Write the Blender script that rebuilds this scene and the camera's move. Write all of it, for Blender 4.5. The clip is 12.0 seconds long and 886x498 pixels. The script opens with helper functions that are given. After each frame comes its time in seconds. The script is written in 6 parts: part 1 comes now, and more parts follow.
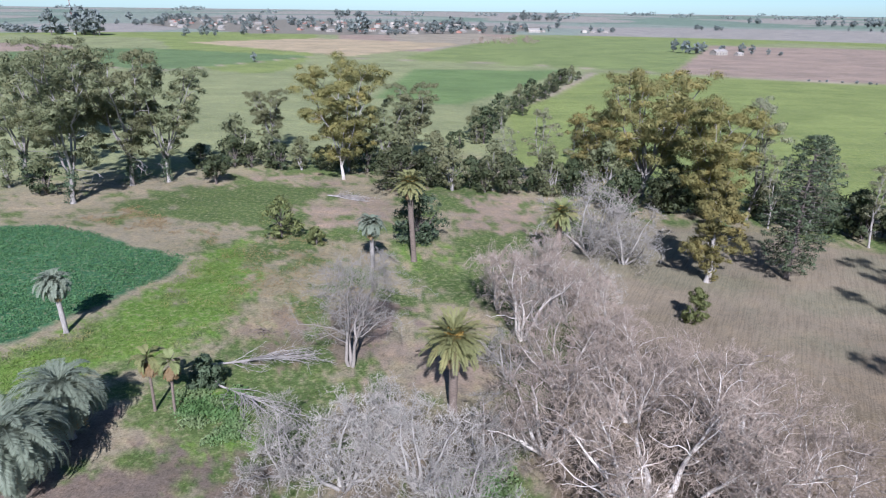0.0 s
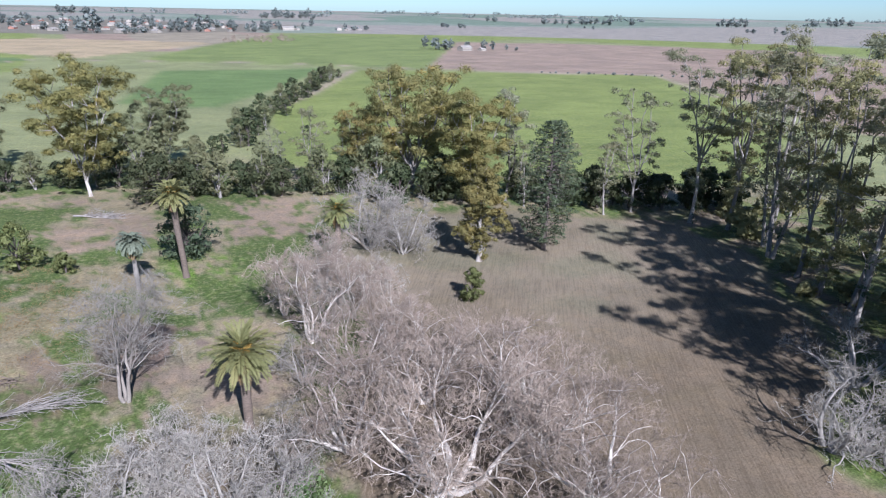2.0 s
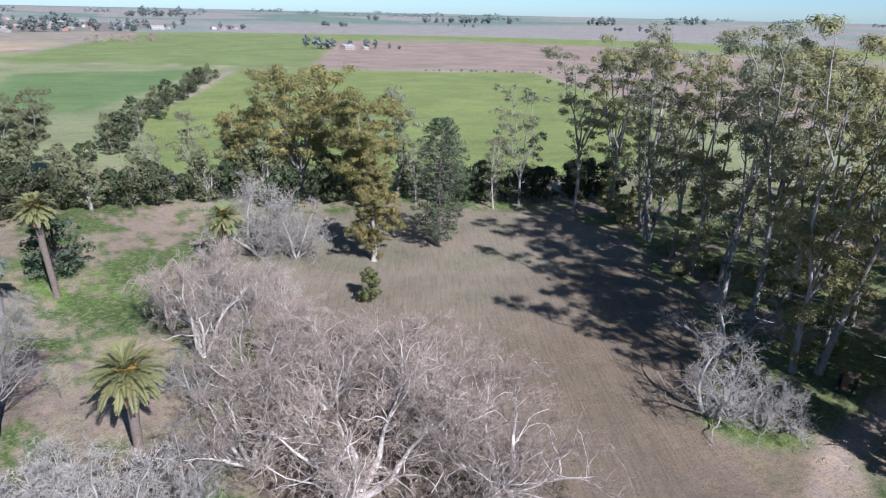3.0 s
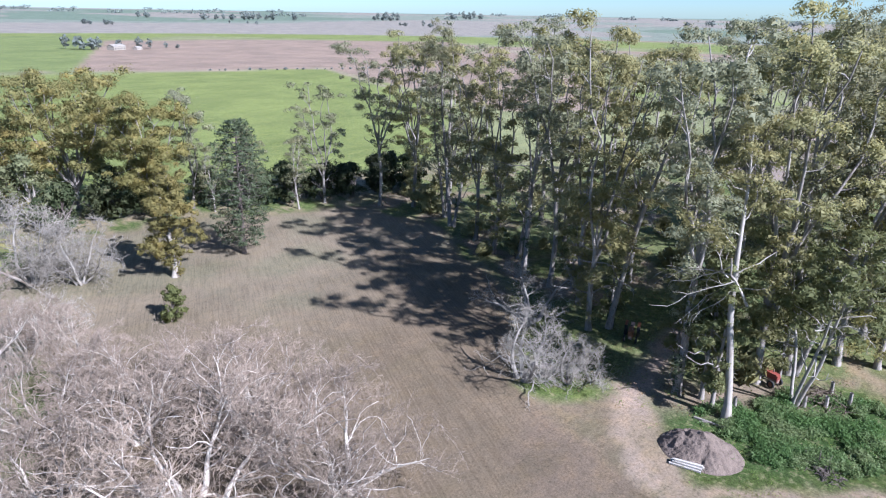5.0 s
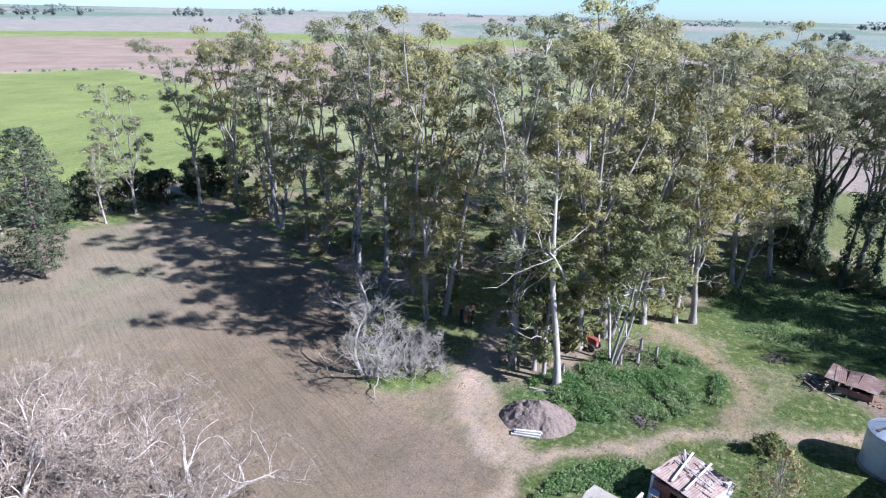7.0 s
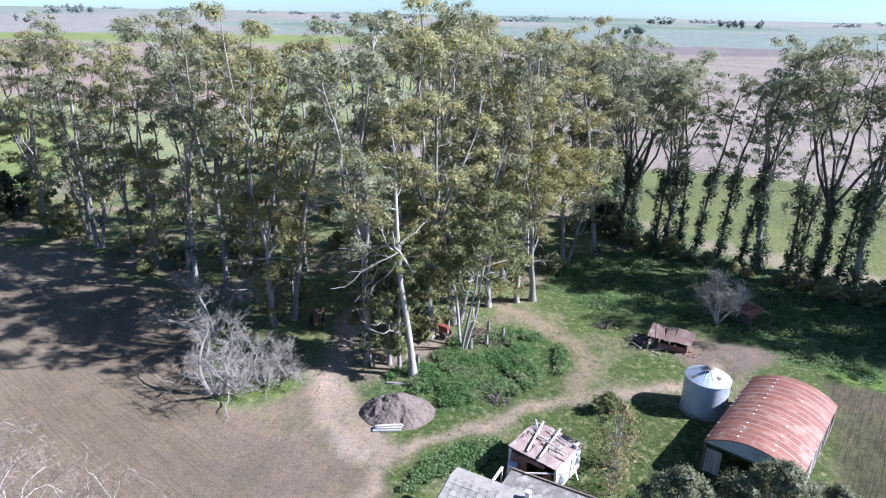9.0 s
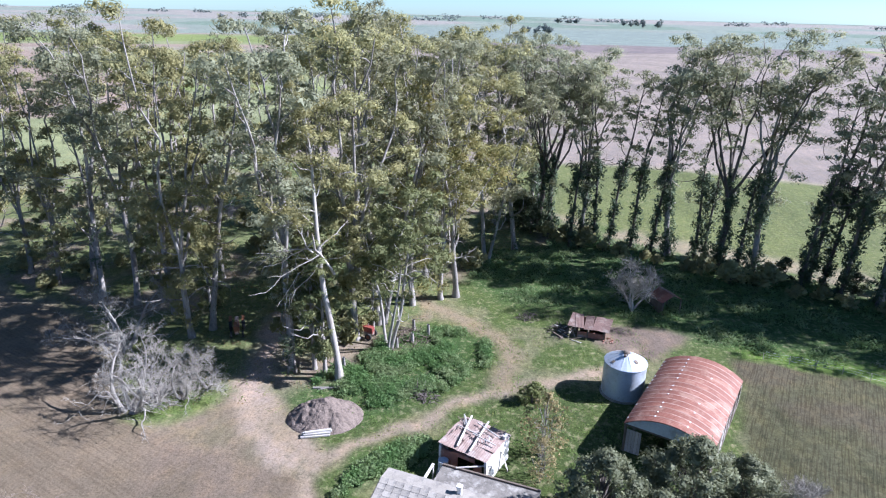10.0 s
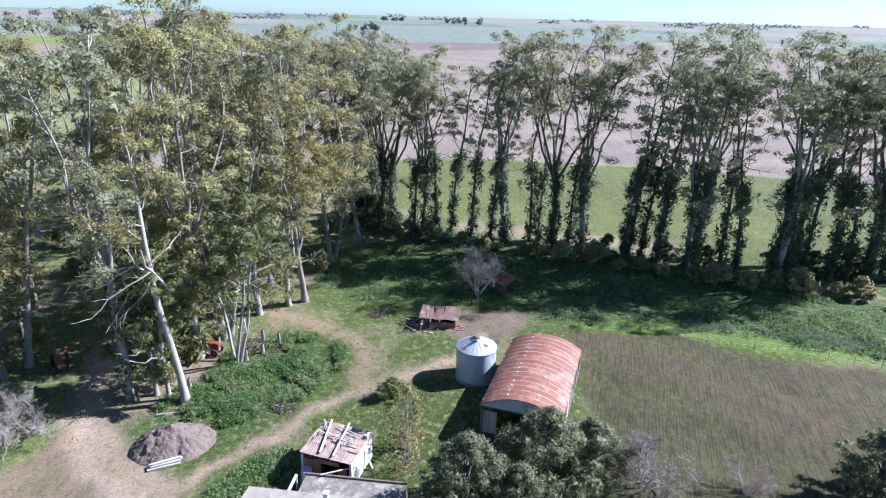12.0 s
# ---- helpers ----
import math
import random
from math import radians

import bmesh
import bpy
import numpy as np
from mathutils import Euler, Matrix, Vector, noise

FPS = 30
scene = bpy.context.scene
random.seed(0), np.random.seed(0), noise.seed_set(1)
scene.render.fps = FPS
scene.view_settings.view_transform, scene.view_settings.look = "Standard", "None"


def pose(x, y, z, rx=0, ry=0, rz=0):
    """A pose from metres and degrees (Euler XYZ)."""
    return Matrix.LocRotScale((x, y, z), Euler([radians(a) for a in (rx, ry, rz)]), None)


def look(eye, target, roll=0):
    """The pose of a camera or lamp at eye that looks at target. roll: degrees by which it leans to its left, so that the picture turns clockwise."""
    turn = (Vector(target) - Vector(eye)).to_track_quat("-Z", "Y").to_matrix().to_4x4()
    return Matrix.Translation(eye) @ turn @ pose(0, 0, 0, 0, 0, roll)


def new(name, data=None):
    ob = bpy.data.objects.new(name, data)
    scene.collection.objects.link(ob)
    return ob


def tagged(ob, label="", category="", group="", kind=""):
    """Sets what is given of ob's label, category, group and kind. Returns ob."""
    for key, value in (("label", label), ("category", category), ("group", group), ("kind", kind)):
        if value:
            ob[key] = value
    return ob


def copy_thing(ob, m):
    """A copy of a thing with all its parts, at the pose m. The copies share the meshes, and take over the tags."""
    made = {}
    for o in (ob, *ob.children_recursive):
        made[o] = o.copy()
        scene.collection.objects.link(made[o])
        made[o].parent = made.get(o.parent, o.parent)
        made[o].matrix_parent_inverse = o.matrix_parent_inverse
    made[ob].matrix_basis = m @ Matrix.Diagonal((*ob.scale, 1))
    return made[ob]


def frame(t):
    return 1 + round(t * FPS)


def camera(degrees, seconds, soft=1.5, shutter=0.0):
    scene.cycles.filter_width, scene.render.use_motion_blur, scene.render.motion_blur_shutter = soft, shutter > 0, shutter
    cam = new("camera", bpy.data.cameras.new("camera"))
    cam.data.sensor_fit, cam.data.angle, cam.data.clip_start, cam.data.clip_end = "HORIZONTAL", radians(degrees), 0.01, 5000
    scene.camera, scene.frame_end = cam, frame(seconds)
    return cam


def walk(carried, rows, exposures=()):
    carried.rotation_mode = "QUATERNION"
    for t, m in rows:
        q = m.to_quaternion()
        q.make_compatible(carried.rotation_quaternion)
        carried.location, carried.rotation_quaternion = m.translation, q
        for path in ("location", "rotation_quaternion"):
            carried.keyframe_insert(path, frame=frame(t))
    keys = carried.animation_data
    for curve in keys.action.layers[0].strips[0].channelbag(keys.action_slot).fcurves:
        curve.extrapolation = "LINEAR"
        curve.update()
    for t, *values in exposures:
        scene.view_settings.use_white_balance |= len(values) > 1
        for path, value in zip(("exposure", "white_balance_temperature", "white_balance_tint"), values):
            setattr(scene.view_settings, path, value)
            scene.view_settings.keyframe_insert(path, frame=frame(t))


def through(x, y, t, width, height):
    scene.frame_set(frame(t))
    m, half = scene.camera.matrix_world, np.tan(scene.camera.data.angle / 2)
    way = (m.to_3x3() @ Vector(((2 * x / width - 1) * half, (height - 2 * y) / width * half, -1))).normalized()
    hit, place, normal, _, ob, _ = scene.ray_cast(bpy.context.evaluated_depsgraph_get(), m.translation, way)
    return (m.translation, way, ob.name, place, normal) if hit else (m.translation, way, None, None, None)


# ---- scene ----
cam = camera(69.11, 12.0, 1.15)
EYE = 36.0  # the drone hovers and turns on the spot
# seconds, yaw, pitch, roll
TURNS = [
    (0, -0.000, -20.479, 0.720),
    (0.5, -5.154, -20.427, 0.746),
    (1, -10.360, -20.399, 0.862),
    (1.5, -15.509, -20.378, 1.018),
    (2, -20.605, -20.333, 1.145),
    (2.5, -25.639, -20.289, 1.243),
    (3, -30.583, -20.250, 1.292),
    (5, -48.315, -20.245, 1.031),
    (5.5, -52.578, -20.248, 1.063),
    (6, -56.722, -20.210, 1.183),
    (6.5, -60.463, -20.254, 1.243),
    (7, -64.070, -20.264, 1.336),
    (9, -78.713, -20.226, 1.168),
    (9.5, -82.429, -20.200, 1.200),
    (10, -86.107, -20.171, 1.317),
    (10.5, -89.825, -20.152, 1.388),
    (11, -93.483, -20.120, 1.418),
    (11.5, -97.130, -20.050, 1.360),
    (12, -100.629, -20.023, 1.346),
]


def heading(yaw, pitch, roll):
    a, b = radians(yaw), radians(pitch)
    ahead = Vector((-math.sin(a) * math.cos(b), math.cos(a) * math.cos(b), math.sin(b)))
    eye = Vector((0, 0, EYE))
    return look(eye, eye + ahead, roll)


walk(cam, [(t, heading(yaw, pitch, roll)) for t, yaw, pitch, roll in TURNS], [(0, 0.95, 5650, 15), (3, 1.0, 5650, 15), (5.5, 1.38, 5600, 15), (7, 1.5, 5560, 15), (9, 1.5, 5540, 15), (12, 1.48, 5600, 15)])

# ---- world, sun, exposure ----
SUN_HIGH, SUN_FROM = 37.5, -86.0  # degrees above the ground; degrees from +x to where it stands
world = bpy.data.worlds.new("world")
scene.world = world
world.use_nodes = True
wn = world.node_tree
sky = wn.nodes.new("ShaderNodeTexSky")
sky.sky_type, sky.sun_disc = "NISHITA", False
sky.sun_elevation, sky.sun_rotation = radians(SUN_HIGH), radians(90 - SUN_FROM)
sky.air_density, sky.dust_density, sky.ozone_density = 0.8, 0.35, 2.2
sky.altitude = 300
tint = wn.nodes.new("ShaderNodeMix")  # clear winter air
tint.data_type, tint.blend_type = "RGBA", "MULTIPLY"
tint.inputs[0].default_value = 1.0
tint.inputs[7].default_value = (0.70, 0.87, 1.0, 1)
wn.links.new(sky.outputs[0], tint.inputs[6])
wn.links.new(tint.outputs[2], wn.nodes["Background"].inputs[0])
wn.nodes["Background"].inputs[1].default_value = 0.064
sun_data = bpy.data.lights.new("sun", "SUN")
sun_data.energy, sun_data.angle, sun_data.color = 5.0, radians(0.55), (1.0, 0.97, 1.0)
sun = new("sun", sun_data)
sh, sa = radians(SUN_HIGH), radians(SUN_FROM)
sun_way = Vector((math.cos(sh) * math.cos(sa), math.cos(sh) * math.sin(sa), math.sin(sh)))
sun.matrix_world = look(sun_way * 300, (0, 0, 0))

# ---- materials ----
def blank(name):
    m = bpy.data.materials.new(name)
    m.use_nodes = True
    t = m.node_tree
    return m, t, t.nodes["Principled BSDF"]


def put(t, kind, **values):
    n = t.nodes.new("ShaderNode" + kind)
    for key, value in values.items():
        n.inputs[key.replace("_", " ")].default_value = value
    return n


def blend(t, a, b, fac, mode="MIX"):
    n = t.nodes.new("ShaderNodeMix")
    n.data_type, n.blend_type = "RGBA", mode
    for socket, value in ((0, fac), (6, a), (7, b)):
        if isinstance(value, (int, float)):
            n.inputs[socket].default_value = value
        elif isinstance(value, tuple):
            n.inputs[socket].default_value = (*value, 1)
        else:
            t.links.new(value, n.inputs[socket])
    return n.outputs[2]


def level(t, value, lo, hi, a=0.0, b=1.0):
    n = t.nodes.new("ShaderNodeMapRange")
    for socket, v in ((1, lo), (2, hi), (3, a), (4, b)):
        n.inputs[socket].default_value = v
    t.links.new(value, n.inputs[0])
    return n.outputs[0]


def noise_of(t, scale, detail=4.0, where=None, rough=0.55):
    n = put(t, "TexNoise", Scale=scale, Detail=detail, Roughness=rough)
    if where is not None:
        t.links.new(where, n.inputs["Vector"])
    return n.outputs["Fac"]


def relief(t, shader, height, strength, distance):
    b = put(t, "Bump", Strength=strength, Distance=distance)
    t.links.new(height, b.inputs["Height"])
    t.links.new(b.outputs[0], shader.inputs["Normal"])


def surface(name, dark, light, scale, rough=0.85, fine=9.0, bump=0.3, depth=0.05, metal=0.0, vary=0.25, stretch=(1, 1, 1), stain=None, stain_scale=0.6):
    """A weathered opaque surface: two scales of mottling, an optional stain and fine relief."""
    m, t, bs = blank(name)
    co = t.nodes.new("ShaderNodeTexCoord").outputs["Object"]
    mp = put(t, "Mapping", Scale=stretch)
    t.links.new(co, mp.inputs["Vector"])
    broad = noise_of(t, scale, 5, mp.outputs[0])
    small = noise_of(t, scale * fine, 4, mp.outputs[0], 0.65)
    col = blend(t, dark, light, level(t, broad, 0.3, 0.7))
    col = blend(t, col, blend(t, dark, light, level(t, small, 0.35, 0.65)), 0.45)
    if stain:
        col = blend(t, col, stain, level(t, noise_of(t, stain_scale, 6, mp.outputs[0], 0.7), 0.5, 0.66))
    who = t.nodes.new("ShaderNodeObjectInfo").outputs["Random"]
    isle = t.nodes.new("ShaderNodeNewGeometry").outputs["Random Per Island"]
    col = blend(t, col, (0.0, 0.0, 0.0), level(t, who, 0, 1, 0, vary))
    col = blend(t, col, (0.0, 0.0, 0.0), level(t, isle, 0, 1, 0, vary))
    t.links.new(col, bs.inputs["Base Color"])
    bs.inputs["Roughness"].default_value, bs.inputs["Metallic"].default_value = rough, metal
    relief(t, bs, small, bump, depth)
    return m


def foliage(name, dark, light, dry=None, through=0.3, rough=0.65, dry_share=0.7):
    """Leaves: colour differs from leaf to leaf, from clump to clump and from tree to tree; some light shines through."""
    m, t, bs = blank(name)
    geo = t.nodes.new("ShaderNodeNewGeometry")
    who = t.nodes.new("ShaderNodeObjectInfo").outputs["Random"]
    co = t.nodes.new("ShaderNodeTexCoord").outputs["Object"]
    col = blend(t, dark, light, level(t, geo.outputs["Random Per Island"], 0, 1, 0.25, 0.6))
    clump = noise_of(t, 0.45, 2, co)
    col = blend(t, col, light, level(t, clump, 0.45, 0.7, 0, 0.7))
    if dry:
        col = blend(t, col, dry, level(t, noise_of(t, 0.3, 3, co), dry_share - 0.2, dry_share))
        col = blend(t, col, dry, level(t, who, 0.4, 1.0, 0, 0.42))
    col = blend(t, col, (0.0, 0.0, 0.0), level(t, who, 0, 1, 0, 0.25))
    t.links.new(col, bs.inputs["Base Color"])
    bs.inputs["Roughness"].default_value = rough
    bs.inputs["Specular IOR Level"].default_value = 0.25
    if through:
        tr = t.nodes.new("ShaderNodeBsdfTranslucent")
        t.links.new(col, tr.inputs[0])
        mix = t.nodes.new("ShaderNodeMixShader")
        mix.inputs[0].default_value = through
        t.links.new(bs.outputs[0], mix.inputs[1])
        t.links.new(tr.outputs[0], mix.inputs[2])
        t.links.new(mix.outputs[0], t.nodes["Material Output"].inputs[0])
    return m


LEAF_GUM = foliage("gum_leaves", (0.190, 0.188, 0.084), (0.420, 0.400, 0.188), (0.430, 0.382, 0.160), through=0.45)
LEAF_YELLOW = foliage("yellowing_gum_leaves", (0.150, 0.145, 0.048), (0.330, 0.305, 0.110), (0.350, 0.285, 0.092), through=0.4)
LEAF_GREY = foliage("grey_gum_leaves", (0.165, 0.178, 0.106), (0.365, 0.365, 0.222), (0.390, 0.350, 0.172), through=0.45, dry_share=0.75)
LEAF_IVY = foliage("ivy_leaves", (0.048, 0.074, 0.040), (0.140, 0.178, 0.095))
LEAF_DARK = foliage("dark_broad_leaves", (0.028, 0.044, 0.019), (0.092, 0.112, 0.048), (0.12, 0.12, 0.055), through=0.25, dry_share=0.7)
LEAF_CITRUS = foliage("glossy_green_leaves", (0.098, 0.110, 0.055), (0.290, 0.300, 0.172), through=0.38, rough=0.6)
LEAF_CONIFER = foliage("conifer_needles", (0.038, 0.056, 0.030), (0.125, 0.152, 0.078), through=0.2)
LEAF_BUSH = foliage("bush_leaves", (0.100, 0.118, 0.038), (0.250, 0.265, 0.098), through=0.4)
LEAF_PALM = foliage("palm_fronds", (0.105, 0.125, 0.042), (0.270, 0.290, 0.118), (0.34, 0.30, 0.12), through=0.25)
LEAF_BUTIA = foliage("grey_palm_fronds", (0.110, 0.132, 0.088), (0.275, 0.305, 0.215), through=0.25)
LEAF_DRY = foliage("dead_fronds", (0.17, 0.11, 0.05), (0.36, 0.25, 0.12))
LEAF_YOUNG = foliage("young_gum_leaves", (0.100, 0.118, 0.046), (0.250, 0.270, 0.112), (0.27, 0.26, 0.11), through=0.4)
LEAF_ROW = foliage("windbreak_gum_leaves", (0.195, 0.210, 0.128), (0.430, 0.435, 0.270), (0.44, 0.41, 0.21), through=0.5, dry_share=0.75)
LEAF_WEED = foliage("weed_leaves", (0.070, 0.138, 0.042), (0.195, 0.315, 0.108), (0.25, 0.31, 0.14), through=0.5, dry_share=0.62)
LEAF_GRASS = foliage("grass_blades", (0.085, 0.16, 0.025), (0.19, 0.29, 0.06), (0.30, 0.27, 0.10))
FRUIT = surface("palm_fruit_stalks", (0.46, 0.28, 0.05), (0.62, 0.42, 0.10), 3.0)
BARK_GUM = surface("gum_bark", (0.19, 0.160, 0.132), (0.52, 0.48, 0.43), 0.9, stretch=(1, 1, 0.25), stain=(0.10, 0.08, 0.065), stain_scale=0.7)
BARK_WHITE = surface("white_gum_bark", (0.33, 0.295, 0.25), (0.60, 0.555, 0.49), 0.8, stretch=(1, 1, 0.25), stain=(0.25, 0.19, 0.14), stain_scale=0.5)
BARK_DARK = surface("rough_dark_bark", (0.07, 0.055, 0.045), (0.19, 0.155, 0.13), 1.2, stretch=(1, 1, 0.3))
BARK_BARE = surface("pale_bare_bark", (0.46, 0.405, 0.34), (0.79, 0.725, 0.63), 1.6, stretch=(1, 1, 0.4), vary=0.2, stain=(0.26, 0.22, 0.19), stain_scale=0.8)
TWIG = surface("pinkish_brown_twigs", (0.262, 0.200, 0.148), (0.500, 0.400, 0.308), 0.7, vary=0.35, bump=0)
TWIG_GREY = surface("silver_grey_twigs", (0.275, 0.245, 0.198), (0.51, 0.462, 0.385), 0.7, vary=0.4, bump=0)
BARK_PALM = surface("palm_trunk", (0.10, 0.075, 0.055), (0.26, 0.20, 0.155), 2.5, stretch=(1, 1, 2.5), bump=0.8)
DEADWOOD = surface("weathered_dead_wood", (0.235, 0.205, 0.175), (0.475, 0.430, 0.380), 1.5, stretch=(1, 1, 0.4))
# greyish trees of the plain, paled further: distance haze put into the leaf colour
LEAF_HAZE = foliage("hazed_far_leaves", (0.165, 0.190, 0.170), (0.300, 0.330, 0.295), through=0.35)
LEAF_CROP = foliage("crop_leaves", (0.070, 0.165, 0.060), (0.140, 0.270, 0.105), through=0.4)
LEAF_OLD = foliage("old_gum_leaves", (0.106, 0.125, 0.060), (0.280, 0.295, 0.150), (0.31, 0.28, 0.14), through=0.4, dry_share=0.74)
LEAF_SPARSE = foliage("withering_leaves", (0.20, 0.17, 0.07), (0.42, 0.36, 0.18), (0.40, 0.30, 0.14), through=0.4)
BARK_GREY = surface("grey_bare_bark", (0.25, 0.225, 0.19), (0.54, 0.495, 0.43), 1.6, stretch=(1, 1, 0.4), vary=0.3, stain=(0.17, 0.15, 0.13), stain_scale=0.8)
BARK_ASH = surface("grey_brown_bark", (0.150, 0.128, 0.105), (0.330, 0.290, 0.245), 1.6, stretch=(1, 1, 0.4), vary=0.2)
LEAF_OLIVE = foliage("olive_gum_leaves", (0.135, 0.130, 0.045), (0.325, 0.300, 0.118), (0.35, 0.275, 0.09), through=0.42)

# ---- mesh building ----
def place(ob, parent):
    if parent is not None:
        ob.parent = parent
    return ob


def mesh_of(name, verts, faces, material, smooth=False):
    me = bpy.data.meshes.new(name)
    me.from_pydata([tuple(map(float, v)) for v in verts], [], [tuple(map(int, f)) for f in faces])
    me.materials.append(material)
    if smooth:
        me.polygons.foreach_set("use_smooth", [True] * len(me.polygons))
    me.update()
    return me


def piece(name, shape, material, parent=None, label="", smooth=False):
    """One mesh object from (verts, faces), under a thing or a part, or a thing of its own."""
    ob = place(new(name, mesh_of(name, *shape, material, smooth)), parent)
    return tagged(ob, label) if label else ob


def joined(shapes):
    verts, faces, n = [], [], 0
    for v, f in shapes:
        verts.extend(v)
        faces.extend([tuple(i + n for i in face) for face in f])
        n += len(v)
    return verts, faces


def moved(shape, m):
    return [m @ Vector(v) for v in shape[0]], shape[1]


def box(sx, sy, sz, x=0.0, y=0.0, z=0.0, bevel=0.0):
    """A box centred over (x, y) with its foot at z; its upright edges may be cut."""
    b = min(bevel, sx / 3, sy / 3)
    a, c = sx / 2, sy / 2
    ring = [(-a, -c), (a, -c), (a, c), (-a, c)] if b <= 0 else [(-a + b, -c), (a - b, -c), (a, -c + b), (a, c - b), (a - b, c), (-a + b, c), (-a, c - b), (-a, -c + b)]
    n = len(ring)
    verts = [(x + p, y + q, z) for p, q in ring] + [(x + p, y + q, z + sz) for p, q in ring]
    faces = [tuple(reversed(range(n))), tuple(range(n, 2 * n))] + [(i, (i + 1) % n, n + (i + 1) % n, n + i) for i in range(n)]
    return verts, faces


def beam(p, q, w, h=None, twist=0.0):
    """A squared timber from p to q."""
    p, q = Vector(p), Vector(q)
    m = (q - p).to_track_quat("Z", "Y").to_matrix().to_4x4()
    return moved(box(w, h or w, (q - p).length, bevel=w * 0.12), Matrix.Translation(p) @ m @ pose(0, 0, 0, 0, 0, twist))


def tube(points, radii, sides):
    pts = np.asarray(points, float)
    way = np.gradient(pts, axis=0)
    way /= np.linalg.norm(way, axis=1, keepdims=True) + 1e-9
    ref = np.array((0.31, 0.95, 0.07)) if abs(way[0][2]) > 0.7 else np.array((0.0, 0.1, 1.0))
    a = np.cross(way, ref)
    a /= np.linalg.norm(a, axis=1, keepdims=True) + 1e-9
    b = np.cross(way, a)
    ang = np.arange(sides) * 2 * math.pi / sides
    r = np.asarray(radii, float)[:, None, None]
    v = pts[:, None] + r * (a[:, None] * np.cos(ang)[None, :, None] + b[:, None] * np.sin(ang)[None, :, None])
    n = len(pts)
    i, j = np.meshgrid(np.arange(n - 1), np.arange(sides), indexing="ij")
    k = (j + 1) % sides
    f = np.stack([i * sides + j, i * sides + k, (i + 1) * sides + k, (i + 1) * sides + j], -1).reshape(-1, 4)
    return v.reshape(-1, 3), f


def gathered(tubes):
    vs, fs, n = [], [], 0
    for v, f in tubes:
        vs.append(v)
        fs.append(np.asarray(f) + n)
        n += len(v)
    return np.concatenate(vs), np.concatenate(fs)


def quads(name, v, f, material, parent=None, label="", smooth=False):
    """A mesh of like faces from arrays; six columns are places and shading normals."""
    v = np.asarray(v, np.float32)
    me = bpy.data.meshes.new(name)
    me.vertices.add(len(v))
    me.vertices.foreach_set("co", v[:, :3].ravel())
    me.loops.add(f.size)
    me.loops.foreach_set("vertex_index", np.asarray(f, np.int32).ravel())
    me.polygons.add(len(f))
    me.polygons.foreach_set("loop_start", np.arange(0, f.size, f.shape[1], dtype=np.int32))
    me.polygons.foreach_set("loop_total", np.full(len(f), f.shape[1], np.int32))
    if smooth:
        me.polygons.foreach_set("use_smooth", np.ones(len(f), bool))
    me.materials.append(material)
    me.update(calc_edges=True)
    me.validate()
    if v.shape[1] == 6:
        me.normals_split_custom_set_from_vertices(v[:, 3:].tolist())
    ob = place(new(name, me), parent)
    return tagged(ob, label) if label else ob


def leaves(rng, centres, per, radius, long, wide, droop=0.4, flat=0.8):
    """Small pointed leaves strewn round the centres."""
    c = np.repeat(np.asarray(centres, float), per, axis=0)
    n = len(c)
    off = rng.normal(size=(n, 3))
    off *= (rng.random((n, 1)) ** 0.4) / (np.linalg.norm(off, axis=1, keepdims=True) + 1e-9)
    rad = np.repeat(np.broadcast_to(np.asarray(radius, float), (len(centres),)), per)[:, None]
    pos = c + off * rad * (1, 1, flat)
    a = rng.normal(size=(n, 3)) + (0, 0, -droop)
    a /= np.linalg.norm(a, axis=1, keepdims=True)
    b = np.cross(a, rng.normal(size=(n, 3)))
    b /= np.linalg.norm(b, axis=1, keepdims=True) + 1e-9
    size = rng.uniform(0.6, 1.3, (n, 1))
    v = np.stack([pos - a * size * long / 2 + b * size * wide / 2, pos + a * size * long / 2, pos - a * size * long / 2 - b * size * wide / 2], 1)
    return v.reshape(-1, 3), np.arange(3 * n).reshape(n, 3)


def facing_leaves(rng, pos, face, soft, long, wide):
    """Pointed leaves at the given places, turned to face outwards and hanging a little; soft: the way each is shaded."""
    n = len(pos)
    a = np.cross(face, rng.normal(size=(n, 3)))
    a /= np.linalg.norm(a, axis=1, keepdims=True) + 1e-9
    a[a[:, 2] > 0] *= -1
    b = np.cross(face, a)
    size = rng.uniform(0.6, 1.35, (n, 1))
    v = np.stack([pos - a * size * long / 2 - b * size * wide / 2, pos + a * size * long / 2, pos - a * size * long / 2 + b * size * wide / 2], 1)
    return np.concatenate([v, np.repeat(soft[:, None], 3, axis=1)], 2).reshape(-1, 6)


